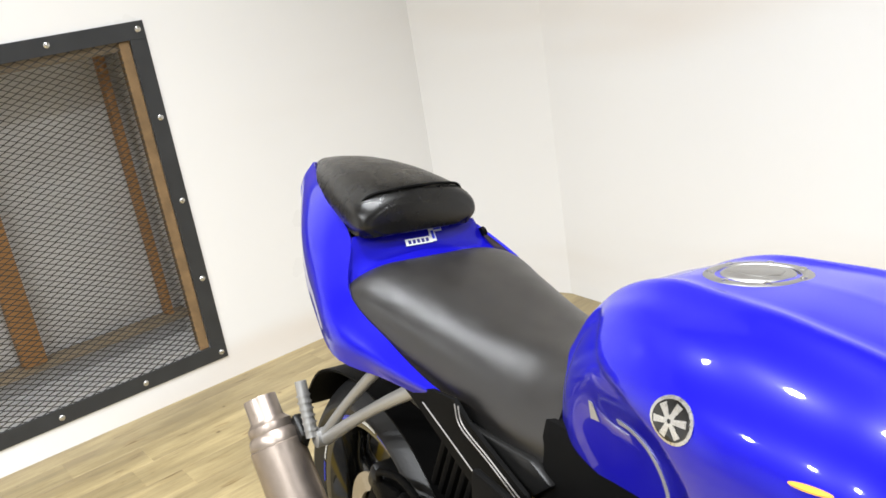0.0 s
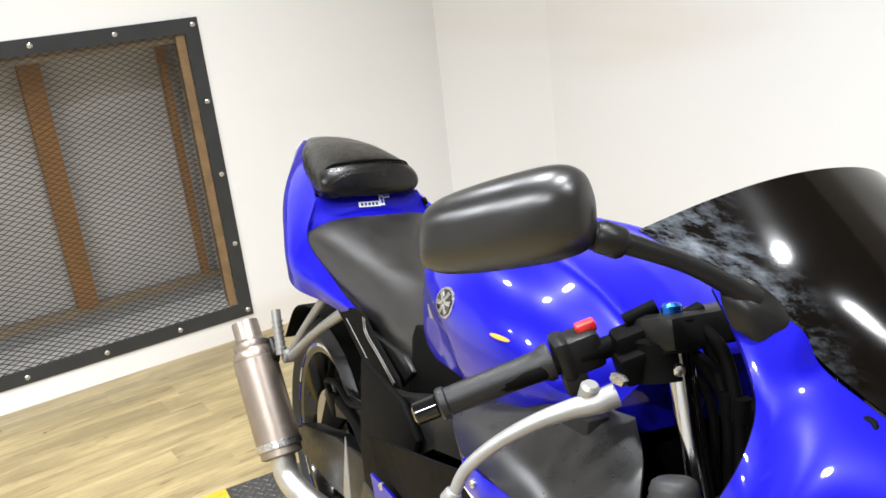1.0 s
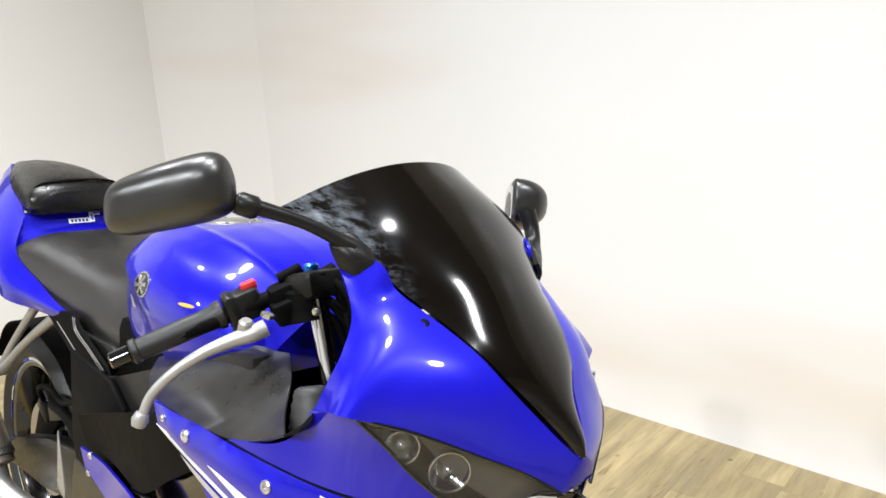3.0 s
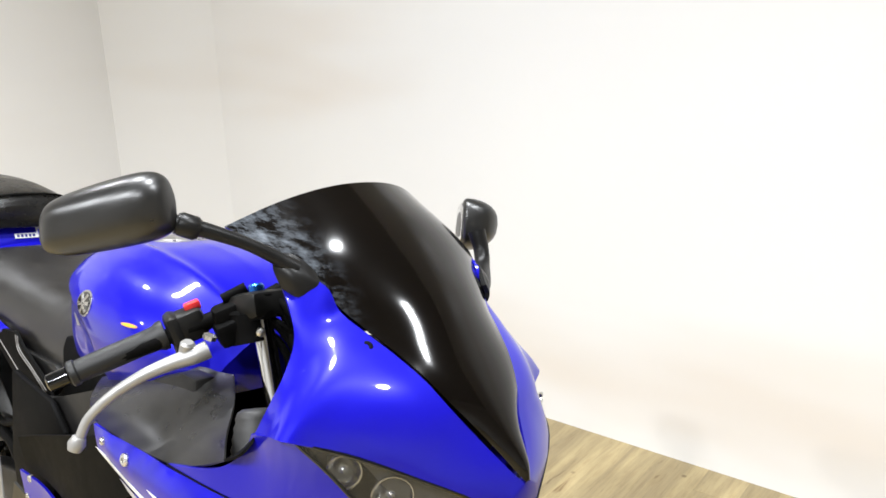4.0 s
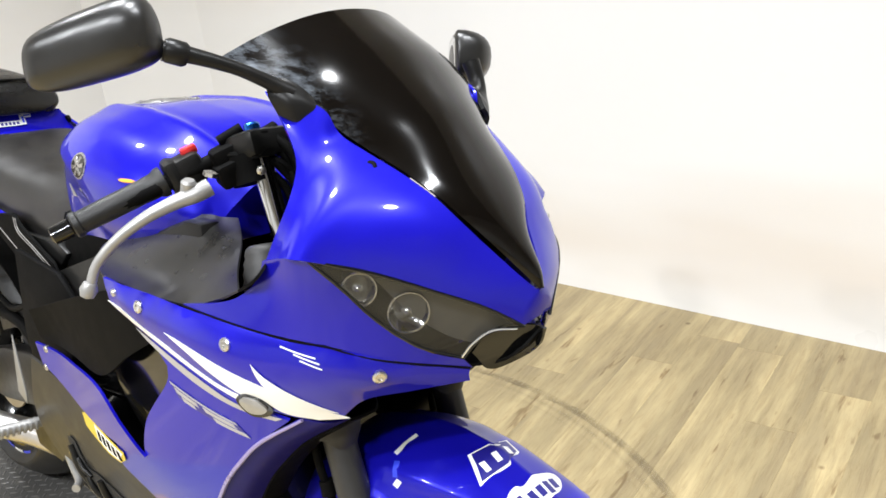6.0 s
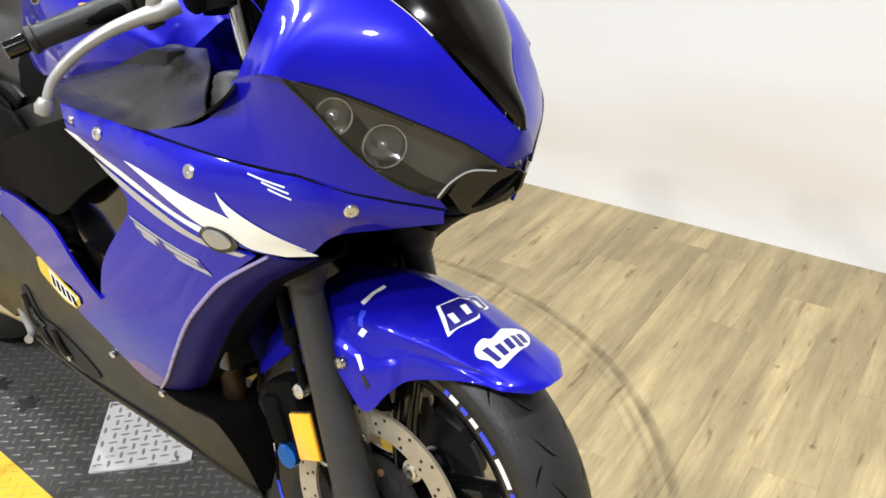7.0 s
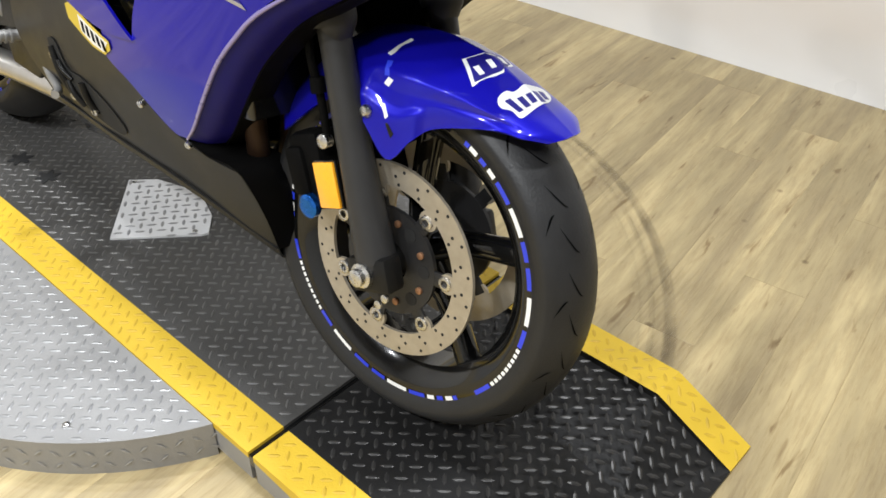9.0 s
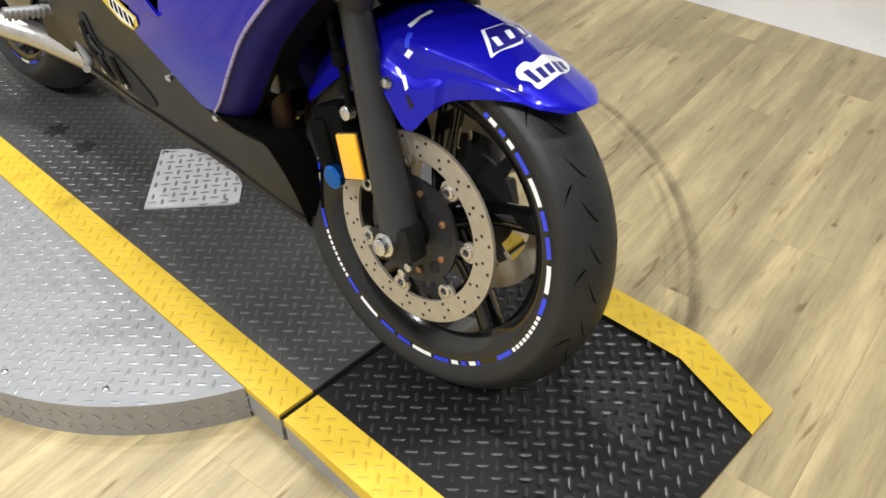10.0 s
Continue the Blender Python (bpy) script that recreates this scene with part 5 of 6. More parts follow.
# rolled front lip of the side fairing, paler than its panels, and its inside return
for side in (-1, 1):
    lip = [(.640, .652), (.578, .608), (.536, .567), (.498, .524), (.455, .465), (.403, .398), (.372, .367)]
    outer = [Vector((x, side * girth(x, z), z)) for x, z in lip]
    part("fairing_lip", tube([p + Vector((.002, 0, 0)) for p in outer], [.002, .003, .0032, .0032, .0032, .003, .002], 10, 40), PALE_LIP, bike, "pale violet front edge of the fairing")
    inner = [p + Vector((.030, -side * .045, -.006)) for p in outer]
    deep = [p + Vector((.020, -side * .095, -.010)) for p in outer]
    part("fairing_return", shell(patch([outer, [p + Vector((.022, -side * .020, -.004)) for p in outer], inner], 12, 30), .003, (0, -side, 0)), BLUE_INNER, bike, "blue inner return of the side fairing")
    part("wheel_well", shell(patch([inner, deep, [p + Vector((-.05, -side * .13, 0)) for p in outer]], 12, 30), .003, (0, -side, 0)), MATTE, bike, "black inner wheel well panel")
    belly_lip = [Vector((x, side * girth(x, z), z)) for x, z in ((.372, .362), (.403, .346), (.456, .338), (.474, .270), (.477, .205))]
    part("belly_return", shell(patch([belly_lip, [p + Vector((.006, -side * .05, .0)) for p in belly_lip], [p + Vector((-.01, -side * .085, 0)) for p in belly_lip]], 8, 20), .003, (0, -side, 0)), MATTE, bike)
    low = [Vector((x, side * (girth(x, z) - .001), z)) for x, z in ((.477, .205), (.368, .255), (.272, .283), (.181, .300), (.07, .305), (-.045, .300))]
    part("belly_lip", shell(patch([low, [p + Vector((0, -side * .003, -.012)) for p in low], [p + Vector((0, -side * .012, -.023)) for p in low], [p + Vector((0, -side * .045, -.030)) for p in low]], 12, 40), .003, (0, -side, 0)), BELLY_BLACK, bike, "rolled lower lip of the belly pan")
    part("belly_rim", tube([p + Vector((0, side * .001, -.002)) for p in low], .0022, 8, 40), SATIN, bike)
    # black vent duct behind the opening
    part("vent_duct", skin(smooth_outline([(.225, .620), (.330, .690), (.430, .715), (.475, .690), (.46, .63), (.40, .56), (.36, .49), (.28, .53)]), on_side(side, -.035), .003, .02, (0, -side, 0)), GLOSSBLACK, bike, "black vent duct")
    # dark inner side panel between cowl, tank and band
    part("inner_panel", shell(patch([
        [(.335, side * .250, .770), (.42, side * .243, .766), (.50, side * .233, .767), (.560, side * .230, .786), (.600, side * .228, .806)],
        [(.260, side * .222, .768), (.37, side * .212, .776), (.44, side * .203, .784), (.505, side * .198, .798), (.550, side * .194, .810)],
        [(.200, side * .187, .765), (.34, side * .178, .800), (.43, side * .168, .822), (.470, side * .160, .826), (.505, side * .156, .828)],
        [(.137, side * .150, .753), (.30, side * .150, .816), (.40, side * .140, .838), (.430, side * .132, .838), (.455, side * .126, .840)]], 20, 34), .003, (0, 0, -1)), INNER, bike, "grey-black inner fairing panel with a soft sheen")
    part("cowl_edge_return", shell(patch([[(.600, side * .228, .806), (.640, side * .232, .829), (.634, side * .208, .846)], [(.585, side * .200, .800), (.615, side * .205, .826), (.618, side * .188, .850)], [(.575, side * .165, .790), (.600, side * .165, .820), (.612, side * .155, .855)]], 10, 12), .003, (0, 0, -1)), MATTE, bike)
    # headlamp internals
    for (x, y, z), r in (((.715, -.160, .815), .017), ((.738, -.112, .783), .021)):
        ax = Vector((.80, side * .55, -.02))
        c = Vector((x, side * -y, z)) - ax.normalized() * .014
        part("lamp_reflector", lathe([(0, .004), (.004, r * .7), (.014, r), (.016, r + .002), (.0135, r + .002), (.002, r * .7), (-.004, .004)], c, ax, 24), LAMP_GREY, bike, "round headlamp reflector")
        part("lamp_ring", lathe([(.010, r + .001), (.0165, r + .002), (.0165, r + .0005)], c, ax, 24, closed=True), RING_GREY, bike)
        part("bulb", lathe([(0, .004), (.008, .006), (.012, .004), (.014, 0)], c, ax, 12), RING_GREY, bike)
    part("lamp_bezel", tube([on_side(side, -.002)(x, z) for x, z in smooth_outline(LAMP, sharp=(0, 6, 9))[::3]] + [on_side(side, -.002)(*LAMP[0])], .0022, 8), GLOSSBLACK, bike)
    part("intake_edge", tube([on_side(side, .0005)(x, z) for x, z in ((.818, .761), (.802, .761), (.788, .747), (.779, .731))], .0013, 6, 16), RING_GREY, bike)
    # intake mouth at the nose
    part("intake_duct", skin(smooth_outline([(.779, .731), (.788, .747), (.802, .761), (.818, .761), (.834, .757), (.826, .735), (.80, .712), (.785, .708)], sharp=(0, 3, 4)), on_side(side, -.016), .003, .008, (0, -side, 0)), GLOSSBLACK, bike, "black air intake at the nose")
part("chin", shell(patch([[(.829, y * .006, .753) for y in (-1, 0, 1)], [(.815, y * .020, .732) for y in (-1, 0, 1)], [(.786, y * .034, .712) for y in (-1, 0, 1)], [(.700, y * .085, .696) for y in (-1, 0, 1)]], 12, 8), .003, (0, 0, 1)), MATTE, bike)

# ---- mirrors ----
for side in (-1, 1):
    drop = Matrix.Translation((-.035, -.055, -.050)) if side > 0 else Matrix()
    inn, out = Vector((.558, side * .265, 0)), Vector((.459, side * .355, 0))
    ax = out - inn
    L = ax.length
    ax.normalize()
    fw = Vector((0, 0, 1)).cross(ax)
    fw = fw if fw.x > 0 else -fw
    # along, top, bottom, depth
    deep_by = 1.35 if side > 0 else 1.0
    stations = [(-.02, 1.066, 1.054, .006), (.0, 1.083, 1.046, .016), (.07, 1.100, 1.039, .027), (.22, 1.104, 1.031, .035), (.50, 1.093, 1.021, .037), (.75, 1.080, 1.014, .033), (.90, 1.070, 1.014, .026), (.97, 1.061, 1.019, .017), (1.0, 1.046, 1.032, .005)]
    g = []
    for s, hi_z, lo_z, d in stations:
        c = inn + ax * (s * L)
        mid, h = (hi_z + lo_z) / 2, (hi_z - lo_z) / 2
        ringp = []
        for a in np.linspace(0, 2 * math.pi, 28, endpoint=False):
            ca, sa = math.cos(a), math.sin(a)
            hh = h * math.copysign(abs(sa) ** .75, sa)
            dd = d * deep_by * (ca if ca > 0 else ca * .18)
            ringp.append(c + Vector((0, 0, mid + hh)) + fw * dd)
        g.append(ringp)
    cols = [spline([tuple(r[j]) for r in g], 34) for j in range(28)]
    bm = bmesh.new()
    v = grid_mesh(bm, np.array(cols).transpose(1, 0, 2), close_v=True)
    bm.faces.new(v[0])
    bm.faces.new(v[-1])
    mir = part("mirror", moved(bm, drop), MIRROR_BLACK, bike, "satin black mirror on a slim stalk")
    glass = [inn + ax * (s * L) + Vector((0, 0, hi_z - .008)) - fw * (d * .18 + .0012) for s, hi_z, lo_z, d in stations[2:7]] + [inn + ax * (s * L) + Vector((0, 0, lo_z + .008)) - fw * (d * .18 + .0012) for s, hi_z, lo_z, d in stations[6:1:-1]]
    part("mirror_glass", moved(prism(glass, (0, 0, 0), -fw * .001), drop), CHROME, mir)
    if side > 0:     # folded down on its stalk
        part("stalk", tube([(.620, .125, .948), (.596, .165, .952), (.566, .200, .965), (.552, .212, .985), (.540, .212, 1.012)], [.016, .014, .011, .011, .013], 14, 24), SATIN, mir)
        part("foot", shell(patch([[(.600, .120, .990), (.606, .140, .970), (.606, .140, .945)], [(.630, .118, .990), (.636, .134, .968), (.636, .130, .940)], [(.652, .112, .968), (.654, .118, .955), (.652, .114, .940)]], 12, 12), .006, (0, -1, -.3)), SATIN, mir)
        continue
    part("stalk", moved(tube([(.554, side * .262, 1.052), (.564, side * .238, 1.047), (.582, side * .196, 1.032), (.596, side * .162, 1.014), (.604, side * .145, 1.004)], [.010, .0085, .0070, .0078, .0095], 14, 20), drop), SATIN, mir)
    part("joint", moved(lathe([(-.012, .010), (-.008, .0125), (.008, .0125), (.012, .010)], (.559, side * .250, 1.050), (-.4, side * .85, .3), 16), drop), SATIN, mir)
    part("foot", moved(shell(patch([[(.580, side * .160, 1.018), (.590, side * .166, 1.002), (.598, side * .160, .982)], [(.596, side * .150, 1.020), (.610, side * .159, 1.000), (.616, side * .150, .974)], [(.608, side * .137, 1.011), (.620, side * .142, .994), (.622, side * .134, .973)], [(.616, side * .128, 1.000), (.626, side * .128, .988), (.626, side * .125, .974)]], 16, 12), .006, (0, -side, -.3)), drop), SATIN, mir)

# ---- handlebars ----
for side in (-1, 1):
    e, s0, r0 = Vector((.347, side * .289, .839)), Vector((.397, side * .180, .890)), Vector((.442, side * .113, .920))
    d = (s0 - e).normalized()
    bar = part("handlebar", moved(tube([e, r0], .0105, 14), STEER), MATTE, bike, "black clip-on handlebar")
    part("grip", moved(lathe([(.004, .0140), (.006, .0160), (.012, .0160), (.014, .0138), (.05, .0145), (.09, .0146), (.108, .0155), (.114, .0185), (.120, .0185), (.121, .015)], e, d, 24), STEER), GRIP, bar, "black rubber grip")
    part("bar_end", moved(lathe([(-.022, .007), (-.020, .0108), (.002, .0115), (.004, .009)], e, d, 20), STEER), GLOSSBLACK, bar)
    turn = d.to_track_quat("X", "Z").to_matrix().to_4x4()
    sw = bmesh.new()
    box((.044, .038, .039), Matrix.Translation(e + d * .148) @ turn, .008, sw)
    box((.018, .043, .044), Matrix.Translation(e + d * .132) @ turn, .008, sw)
    box((.024, .024, .022), Matrix.Translation(e + d * .142 + Vector((.008, 0, -.026))) @ turn, .005, sw)
    part("switch_housing", moved(sw, STEER), SATIN, bar, "black switch housing")
    if side < 0:
        part("kill_switch", moved(box((.020, .014, .012), Matrix.Translation(e + d * .150 + Vector((.002, .002, .023))) @ turn, .003), STEER), RED, bar, "red kill switch")
    mc = bmesh.new()
    box((.050, .034, .034), Matrix.Translation(e + d * .196 + Vector((.020, 0, -.002))) @ turn, .007, mc)
    box((.032, .040, .030), Matrix.Translation(e + d * .184 + Vector((.030, 0, -.016))) @ turn, .006, mc)
    tube([e + d * .20 + Vector((.03, 0, .004)), e + d * .235 + Vector((.03, 0, .008)), e + d * .252 + Vector((.026, 0, .008))], .009, 12, 8, mc)
    tube([e + d * .185 + Vector((.012, 0, .018)), e + d * .215 + Vector((.014, 0, .022))], .008, 12, 4, mc)
    part("master_cylinder", moved(mc, STEER), MATTE, bar, "black brake master cylinder with hose fittings")
    lv = [(.512, side * .196, .899), (.506, side * .212, .892), (.494, side * .232, .884), (.480, side * .260, .870), (.464, side * .287, .848), (.450, side * .306, .822), (.445, side * .315, .797)]
    lever = part("brake_lever", tube(lv, [.0105, .0100, .0084, .0070, .0062, .0058, .0055], 14, 40), ALU, bar, "bare aluminium brake lever")
    part("lever_ball", lathe([(-.010, .002), (-.008, .0075), (0, .0100), (.008, .0075), (.010, .002)], (.444, side * .317, .793), (-.1, side * .3, -.9), 16), ALU, lever)
    part("adjuster", lathe([(-.006, .0085), (.006, .0085), (.009, .006)], (.500, side * .216, .900), (.3, 0, .95), 18), ALU, lever)
    part("pivot_bolt", lathe([(0, .008), (.005, .008), (.006, .005)], (.513, side * .196, .911), (.2, side * -.2, .95), 6), STEEL, lever)
    for k in range(2):
        part("brake_hose", moved(tube([e + d * .235 + Vector((.034 + .014 * k, 0, .006)), e + d * .245 + Vector((.050 + .018 * k, 0, -.02)), (.520 + .014 * k, side * .084, .86), (.530 + .012 * k, side * .080, .79), (.54, side * .07, .70)], .0062, 10, 24), STEER), MATTE, bar)
        part("hose_ferrule", moved(tube([(.519 + .014 * k, side * .085, .884), (.521 + .014 * k, side * .084, .862)], .0085, 12), STEER), MATTE, bar)

# throttle cables and loom between the bars
for k, (y0, bow) in enumerate(((-.150, .030), (-.135, .042), (-.120, .022))):
    part("cable", tube([(.432 + .01 * k, y0, .900), (.470 + .01 * k, y0 + .02, .905 + bow * .5), (.505 + .008 * k, -.088 + .01 * k, .880), (.518 + .006 * k, -.078 + .01 * k, .800), (.520, -.06, .70)], .0048, 8, 26), MATTE, bike)
part("clip_on_clamp", tube([(.478, -.112, .885), (.466, -.112, .918)], [.027, .027], 20, 4), MATTE, bike, "black clip-on clamp round the fork")
part("clamp_bolt", lathe([(0, .0055), (.006, .0055), (.007, .003)], (.500, -.118, .905), (.8, -.6, 0), 8), STEEL, bike)

# ---- tank details ----
from mathutils.bvhtree import BVHTree
tank_tree = BVHTree.FromPolygons([v.co.copy() for v in tank.data.vertices], [tuple(p.vertices) for p in tank.data.polygons])


def tank_decal(pts, material, lift=.0012, parent=tank, name="badge", from_top=False, label=""):
    def up(u, v):
        o, d = (Vector((u, v, 2)), Vector((0, 0, -1))) if from_top else (Vector((u, -1, v)), Vector((0, 1, 0)))
        hit, n, *_ = tank_tree.ray_cast(o, d)
        if hit is None:
            return Vector((u, v, .9)) if from_top else Vector((u, -.19, v))
        n = n if n.dot(d) < 0 else -n
        return hit + n * lift
    return part(name, skin(np.array(pts), up, .0008, .006, (0, 0, -1) if from_top else (0, 1, 0)), material, parent, label)


def circle(u, v, r, n=28, sx=1.0, sy=1.0):
    return [(u + r * sx * math.cos(2 * math.pi * k / n), v + r * sy * math.sin(2 * math.pi * k / n)) for k in range(n)]


BU, BV = .170, .878
tank_decal(circle(BU, BV, .023, 28, 1, .78), STEEL, label="round silver tank badge")
tank_decal(circle(BU, BV, .0195, 28, 1, .78), GLOSSBLACK, .0018)
for k in range(6):
    a = math.pi * k / 3 + .2
    c, s = math.cos(a), math.sin(a)
    tank_decal([(BU + c * .002 - s * q, BV + .78 * (s * .002 + c * q)) for q in (.0022, -.0022)] + [(BU + c * .017 - s * q, BV + .78 * (s * .017 + c * q)) for q in (-.0035, .0035)], STEEL, .0024)
tank_decal(circle(.287, .872, .015, 20, 1, .16), ORANGE_DECAL, label="small yellow and white sticker")
tank_decal(circle(.287, .872, .012, 20, 1, .08), YELLOW_DECAL, .0018)
tank_decal([(.014, .824), (.020, .824), (.024, .804), (.010, .802)], SILVER_DECAL)
for t in range(14):
    a0, a1 = -.2 + t * .14, -.2 + (t + 1) * .14
    tank_decal([(.070 + .055 * math.cos(a) * (1 if r else .90), .770 + .055 * math.sin(a) * (1 if r else .90)) for a, r in ((a0, 1), (a1, 1), (a1, 0), (a0, 0))], SILVER_DECAL, .001)
cap_c = Vector((.090, 0, .9435))
capn = Vector((-.07, 0, 1)).normalized()
cap = part("filler_cap", lathe([(-.006, .050), (.0012, .050), (.0025, .048), (.0025, .040), (.001, .0385), (.001, .035), (.003, .033), (.004, .030), (.0045, 0)], cap_c, capn, 48), CAP_ALU, bike, "dull aluminium fuel filler cap")
part("cap_groove", lathe([(0, .0350), (.0014, .0352), (.0014, .0382), (0, .0384)], cap_c, capn, 48, closed=True), HOLE, cap)
for k in range(7):
    a = 2 * math.pi * k / 7 + .2
    part("cap_screw", lathe([(0, .0034), (.0012, .0034), (.0018, .002)], cap_c + Vector((math.cos(a) * .044, math.sin(a) * .044, .0025)) + Vector((0, 0, .044 * .07 * math.cos(a))), capn, 10), STEEL, cap)
part("cap_lid", prism([(.066, -.020, .9455), (.108, -.018, .9485), (.116, 0, .949), (.108, .017, .9485), (.078, .010, .9465)], (0, 0, -.003), (0, 0, .0015), .0015), CAP_ALU, cap)

# ---- seat and tail details ----
part("pillion_seam", tube([(-.600, -.104, .880), (-.575, -.085, .925), (-.562, -.045, .936), (-.560, 0, .938), (-.562, .045, .936), (-.575, .085, .925), (-.600, .104, .880)], .0025, 8, 40), MATTE, bike)
def on_bridge(y, f, off=.0):
    """A place on the tail bridge: across and up its slope."""
    return Vector((-.5572 - .0112 * f + off * .8, y, .8448 + .0164 * f + off * .55))


tb = part("tail_sticker", shell([[on_bridge(y, f) for y in np.linspace(-.026, .022, 8)] for f in (-.05, .5)], .0006, (-.8, 0, -.5)), WHITE_DECAL, bike, "white outlined sponsor sticker with a hooked tail")
part("sticker_hook", shell([[on_bridge(.020 + a, f) for f in (0, .6, .95, 1.15)] for a in (0, .010)], .0006, (-.8, 0, -.5)), WHITE_DECAL, tb)
part("sticker_hook", shell([[on_bridge(y, f) for y in np.linspace(.026, .044, 6)] for f in (.8, 1.25)], .0006, (-.8, 0, -.5)), WHITE_DECAL, tb)
for k, y in enumerate((-.021, -.013, -.005, .003, .011)):
    part("letter_bar", box((.0009, .0048, .0062), pose(*on_bridge(y + .002, .22, .0006), 0, -34, 0)), NAVY_DECAL, tb)
part("letter_bar", box((.0009, .013, .0030), pose(*on_bridge(.036, 1.02, .0006), 0, -34, 0)), BLUE_DECAL, tb)
part("letter_bar", box((.0009, .0045, .0140), pose(*on_bridge(.0255, .55, .0006), 0, -34, 0)), BLUE_DECAL, tb)
part("tail_light", box((.02, .08, .03), pose(-.915, 0, .885, 0, 0, 0), .006), RED, bike, "red tail light")
part("seat_lock", lathe([(0, .008), (.006, .008), (.007, .006)], (-.56, .118, .845), (0, 1, .3), 12), MATTE, bike)

# ---- frame, engine and running gear ----
for side in (-1, 1):
    def xz(pts, y):
        return [(x, side * y, z) for x, z in pts]
    part("frame_spar", prism(xz([(-.10, .655), (-.03, .672), (.06, .706), (.25, .778), (.40, .836), (.44, .838), (.44, .78), (.40, .73), (.25, .69), (.10, .655), (.02, .60), (.0, .44), (-.12, .42), (-.17, .55)], .140), (0, 0, 0), (0, side * .030, 0), .006), DARKGREY, bike, "dark grey alloy frame spar")
    part("frame_cover", prism(xz([(-.13, .700), (.03, .690), (.085, .655), (.05, .56), (.02, .47), (-.10, .45), (-.135, .55)], .175), (0, 0, 0), (0, side * .012, 0), .005), MATTE, bike, "satin black frame cover")
    part("subframe_rail", prism(xz([(-.40, .700), (-.26, .695), (-.10, .705), (-.06, .690), (-.12, .640), (-.20, .655), (-.38, .672)], .112), (0, 0, 0), (0, side * .016, 0), .004), SATIN, bike)
    plate = part("side_plate", prism(xz([(-.368, .702), (-.29, .726), (-.232, .734), (-.205, .712), (-.085, .674), (-.06, .640), (-.13, .600), (-.17, .622), (-.315, .684)], .137), (0, 0, 0), (0, side * .006, 0), .002), MATTE, bike, "matte black side plate")
    for run in ([(-.312, .700), (-.230, .668), (-.140, .632)], [(-.232, .728), (-.219, .702), (-.160, .682), (-.098, .658)], [(-.224, .728), (-.212, .706), (-.155, .686), (-.094, .663)]):
        part("side_trim", tube(xz(run, .1432), .0012, 6, 20), TRIM_GREY, plate, "thin bare metal line")
    part("frame_trim", tube(xz([(-.358, .698), (-.305, .668), (-.250, .676)], .1345), .0012, 6, 16), TRIM_GREY, bike)
    # passenger peg hanger
    hang = part("peg_hanger", tube([(-.445, side * .128, .712), (-.56, side * .143, .605), (-.645, side * .150, .517)], [.010, .008, .010], 12, 14), ALU, bike, "bare aluminium passenger peg hanger")
    part("hanger_arm", tube([(-.330, side * .122, .716), (-.48, side * .142, .622), (-.640, side * .150, .512)], [.012, .009, .011], 12, 14), ALU, hang)
    part("hanger_boss", lathe([(-.012, .016), (.014, .016), (.016, .012)], (-.650, side * .152, .512), (0, side, 0), 16), ALU, hang)
    rings_at = []
    bm = tube(xz([(-.652, .515), (-.672, .560), (-.690, .604)], .170), [.011, .0105, .010], 12, 8)
    for k in range(6):
        c = Vector((-.656 - .005 * k, side * .170, .528 + .0105 * k))
        rings_at.append(c)
    pp = part("passenger_peg", bm, ALU, hang)
    for c in rings_at:
        part("peg_rib", lathe([(-.0015, .0125), (.0015, .0125)], c, (-.4, 0, .9), 12), ALU, pp)
    # swingarm
    part("swingarm", prism(xz([(-.68, .335), (-.62, .345), (-.42, .420), (-.18, .470), (-.06, .45), (-.06, .38), (-.22, .35), (-.45, .30), (-.68, .27)], .098), (0, 0, 0), (0, side * .034, 0), .010), SATIN, bike, "dark alloy swingarm")
    # rider's footpeg plate
    fp = part("footpeg_plate", prism(xz([(-.06, .52), (.02, .50), (-.02, .40), (-.10, .30), (-.20, .30), (-.22, .34), (-.14, .38)], .160), (0, 0, 0), (0, side * .010, 0), .004), SATIN, bike, "black footpeg plate")
    peg = part("footpeg", tube([(-.16, side * .165, .362), (-.17, side * .25, .367)], .010, 12), ALU, fp)
    for k in range(7):
        part("peg_rib", lathe([(-.0016, .0122), (.0016, .0122)], (-.160 - .0015 * k, side * (.185 + .0095 * k), .363), (-.1, side, .05), 12), ALU, peg)
    part("heel_guard", prism([(-.250, side * .172, .395), (-.215, side * .172, .380), (-.212, side * .172, .40), (-.240, side * .172, .512)], (0, 0, 0), (0, side * .003, 0), .001), ALU, fp)
EX_BASE, EX_AXIS = Vector((-.710, -.214, .491)), Vector((.515, .112, -.850)).normalized()
can = part("exhaust_can", lathe([(0, .045), (.002, .0475), (.200, .0475), (.203, .045), (.216, .045), (.220, .034)], EX_BASE, EX_AXIS, 40), TITAN, bike, "brushed titanium exhaust can")
part("exhaust_outlet", lathe([(-.084, .0235), (-.085, .0275), (-.083, .0290), (-.046, .0295), (-.040, .034), (-.036, .0385), (-.028, .0395), (-.022, .0385), (-.016, .043), (-.006, .0455), (0, .045), (-.006, .036), (-.04, .023)], EX_BASE, EX_AXIS, 36, closed=True), TITAN, can, "brushed tapered outlet with a rolled ring")
part("outlet_throat", lathe([(-.079, .0225), (-.077, .0225)], EX_BASE, EX_AXIS, 30), HOLE, can)
part("can_band", lathe([(-.001, .0500), (.014, .0500)], EX_BASE + EX_AXIS * .186, EX_AXIS, 40), STEEL, can)
part("can_bracket", box((.05, .02, .04), pose(-.692, -.176, .512, 0, 30, 0), .006), SATIN, can)
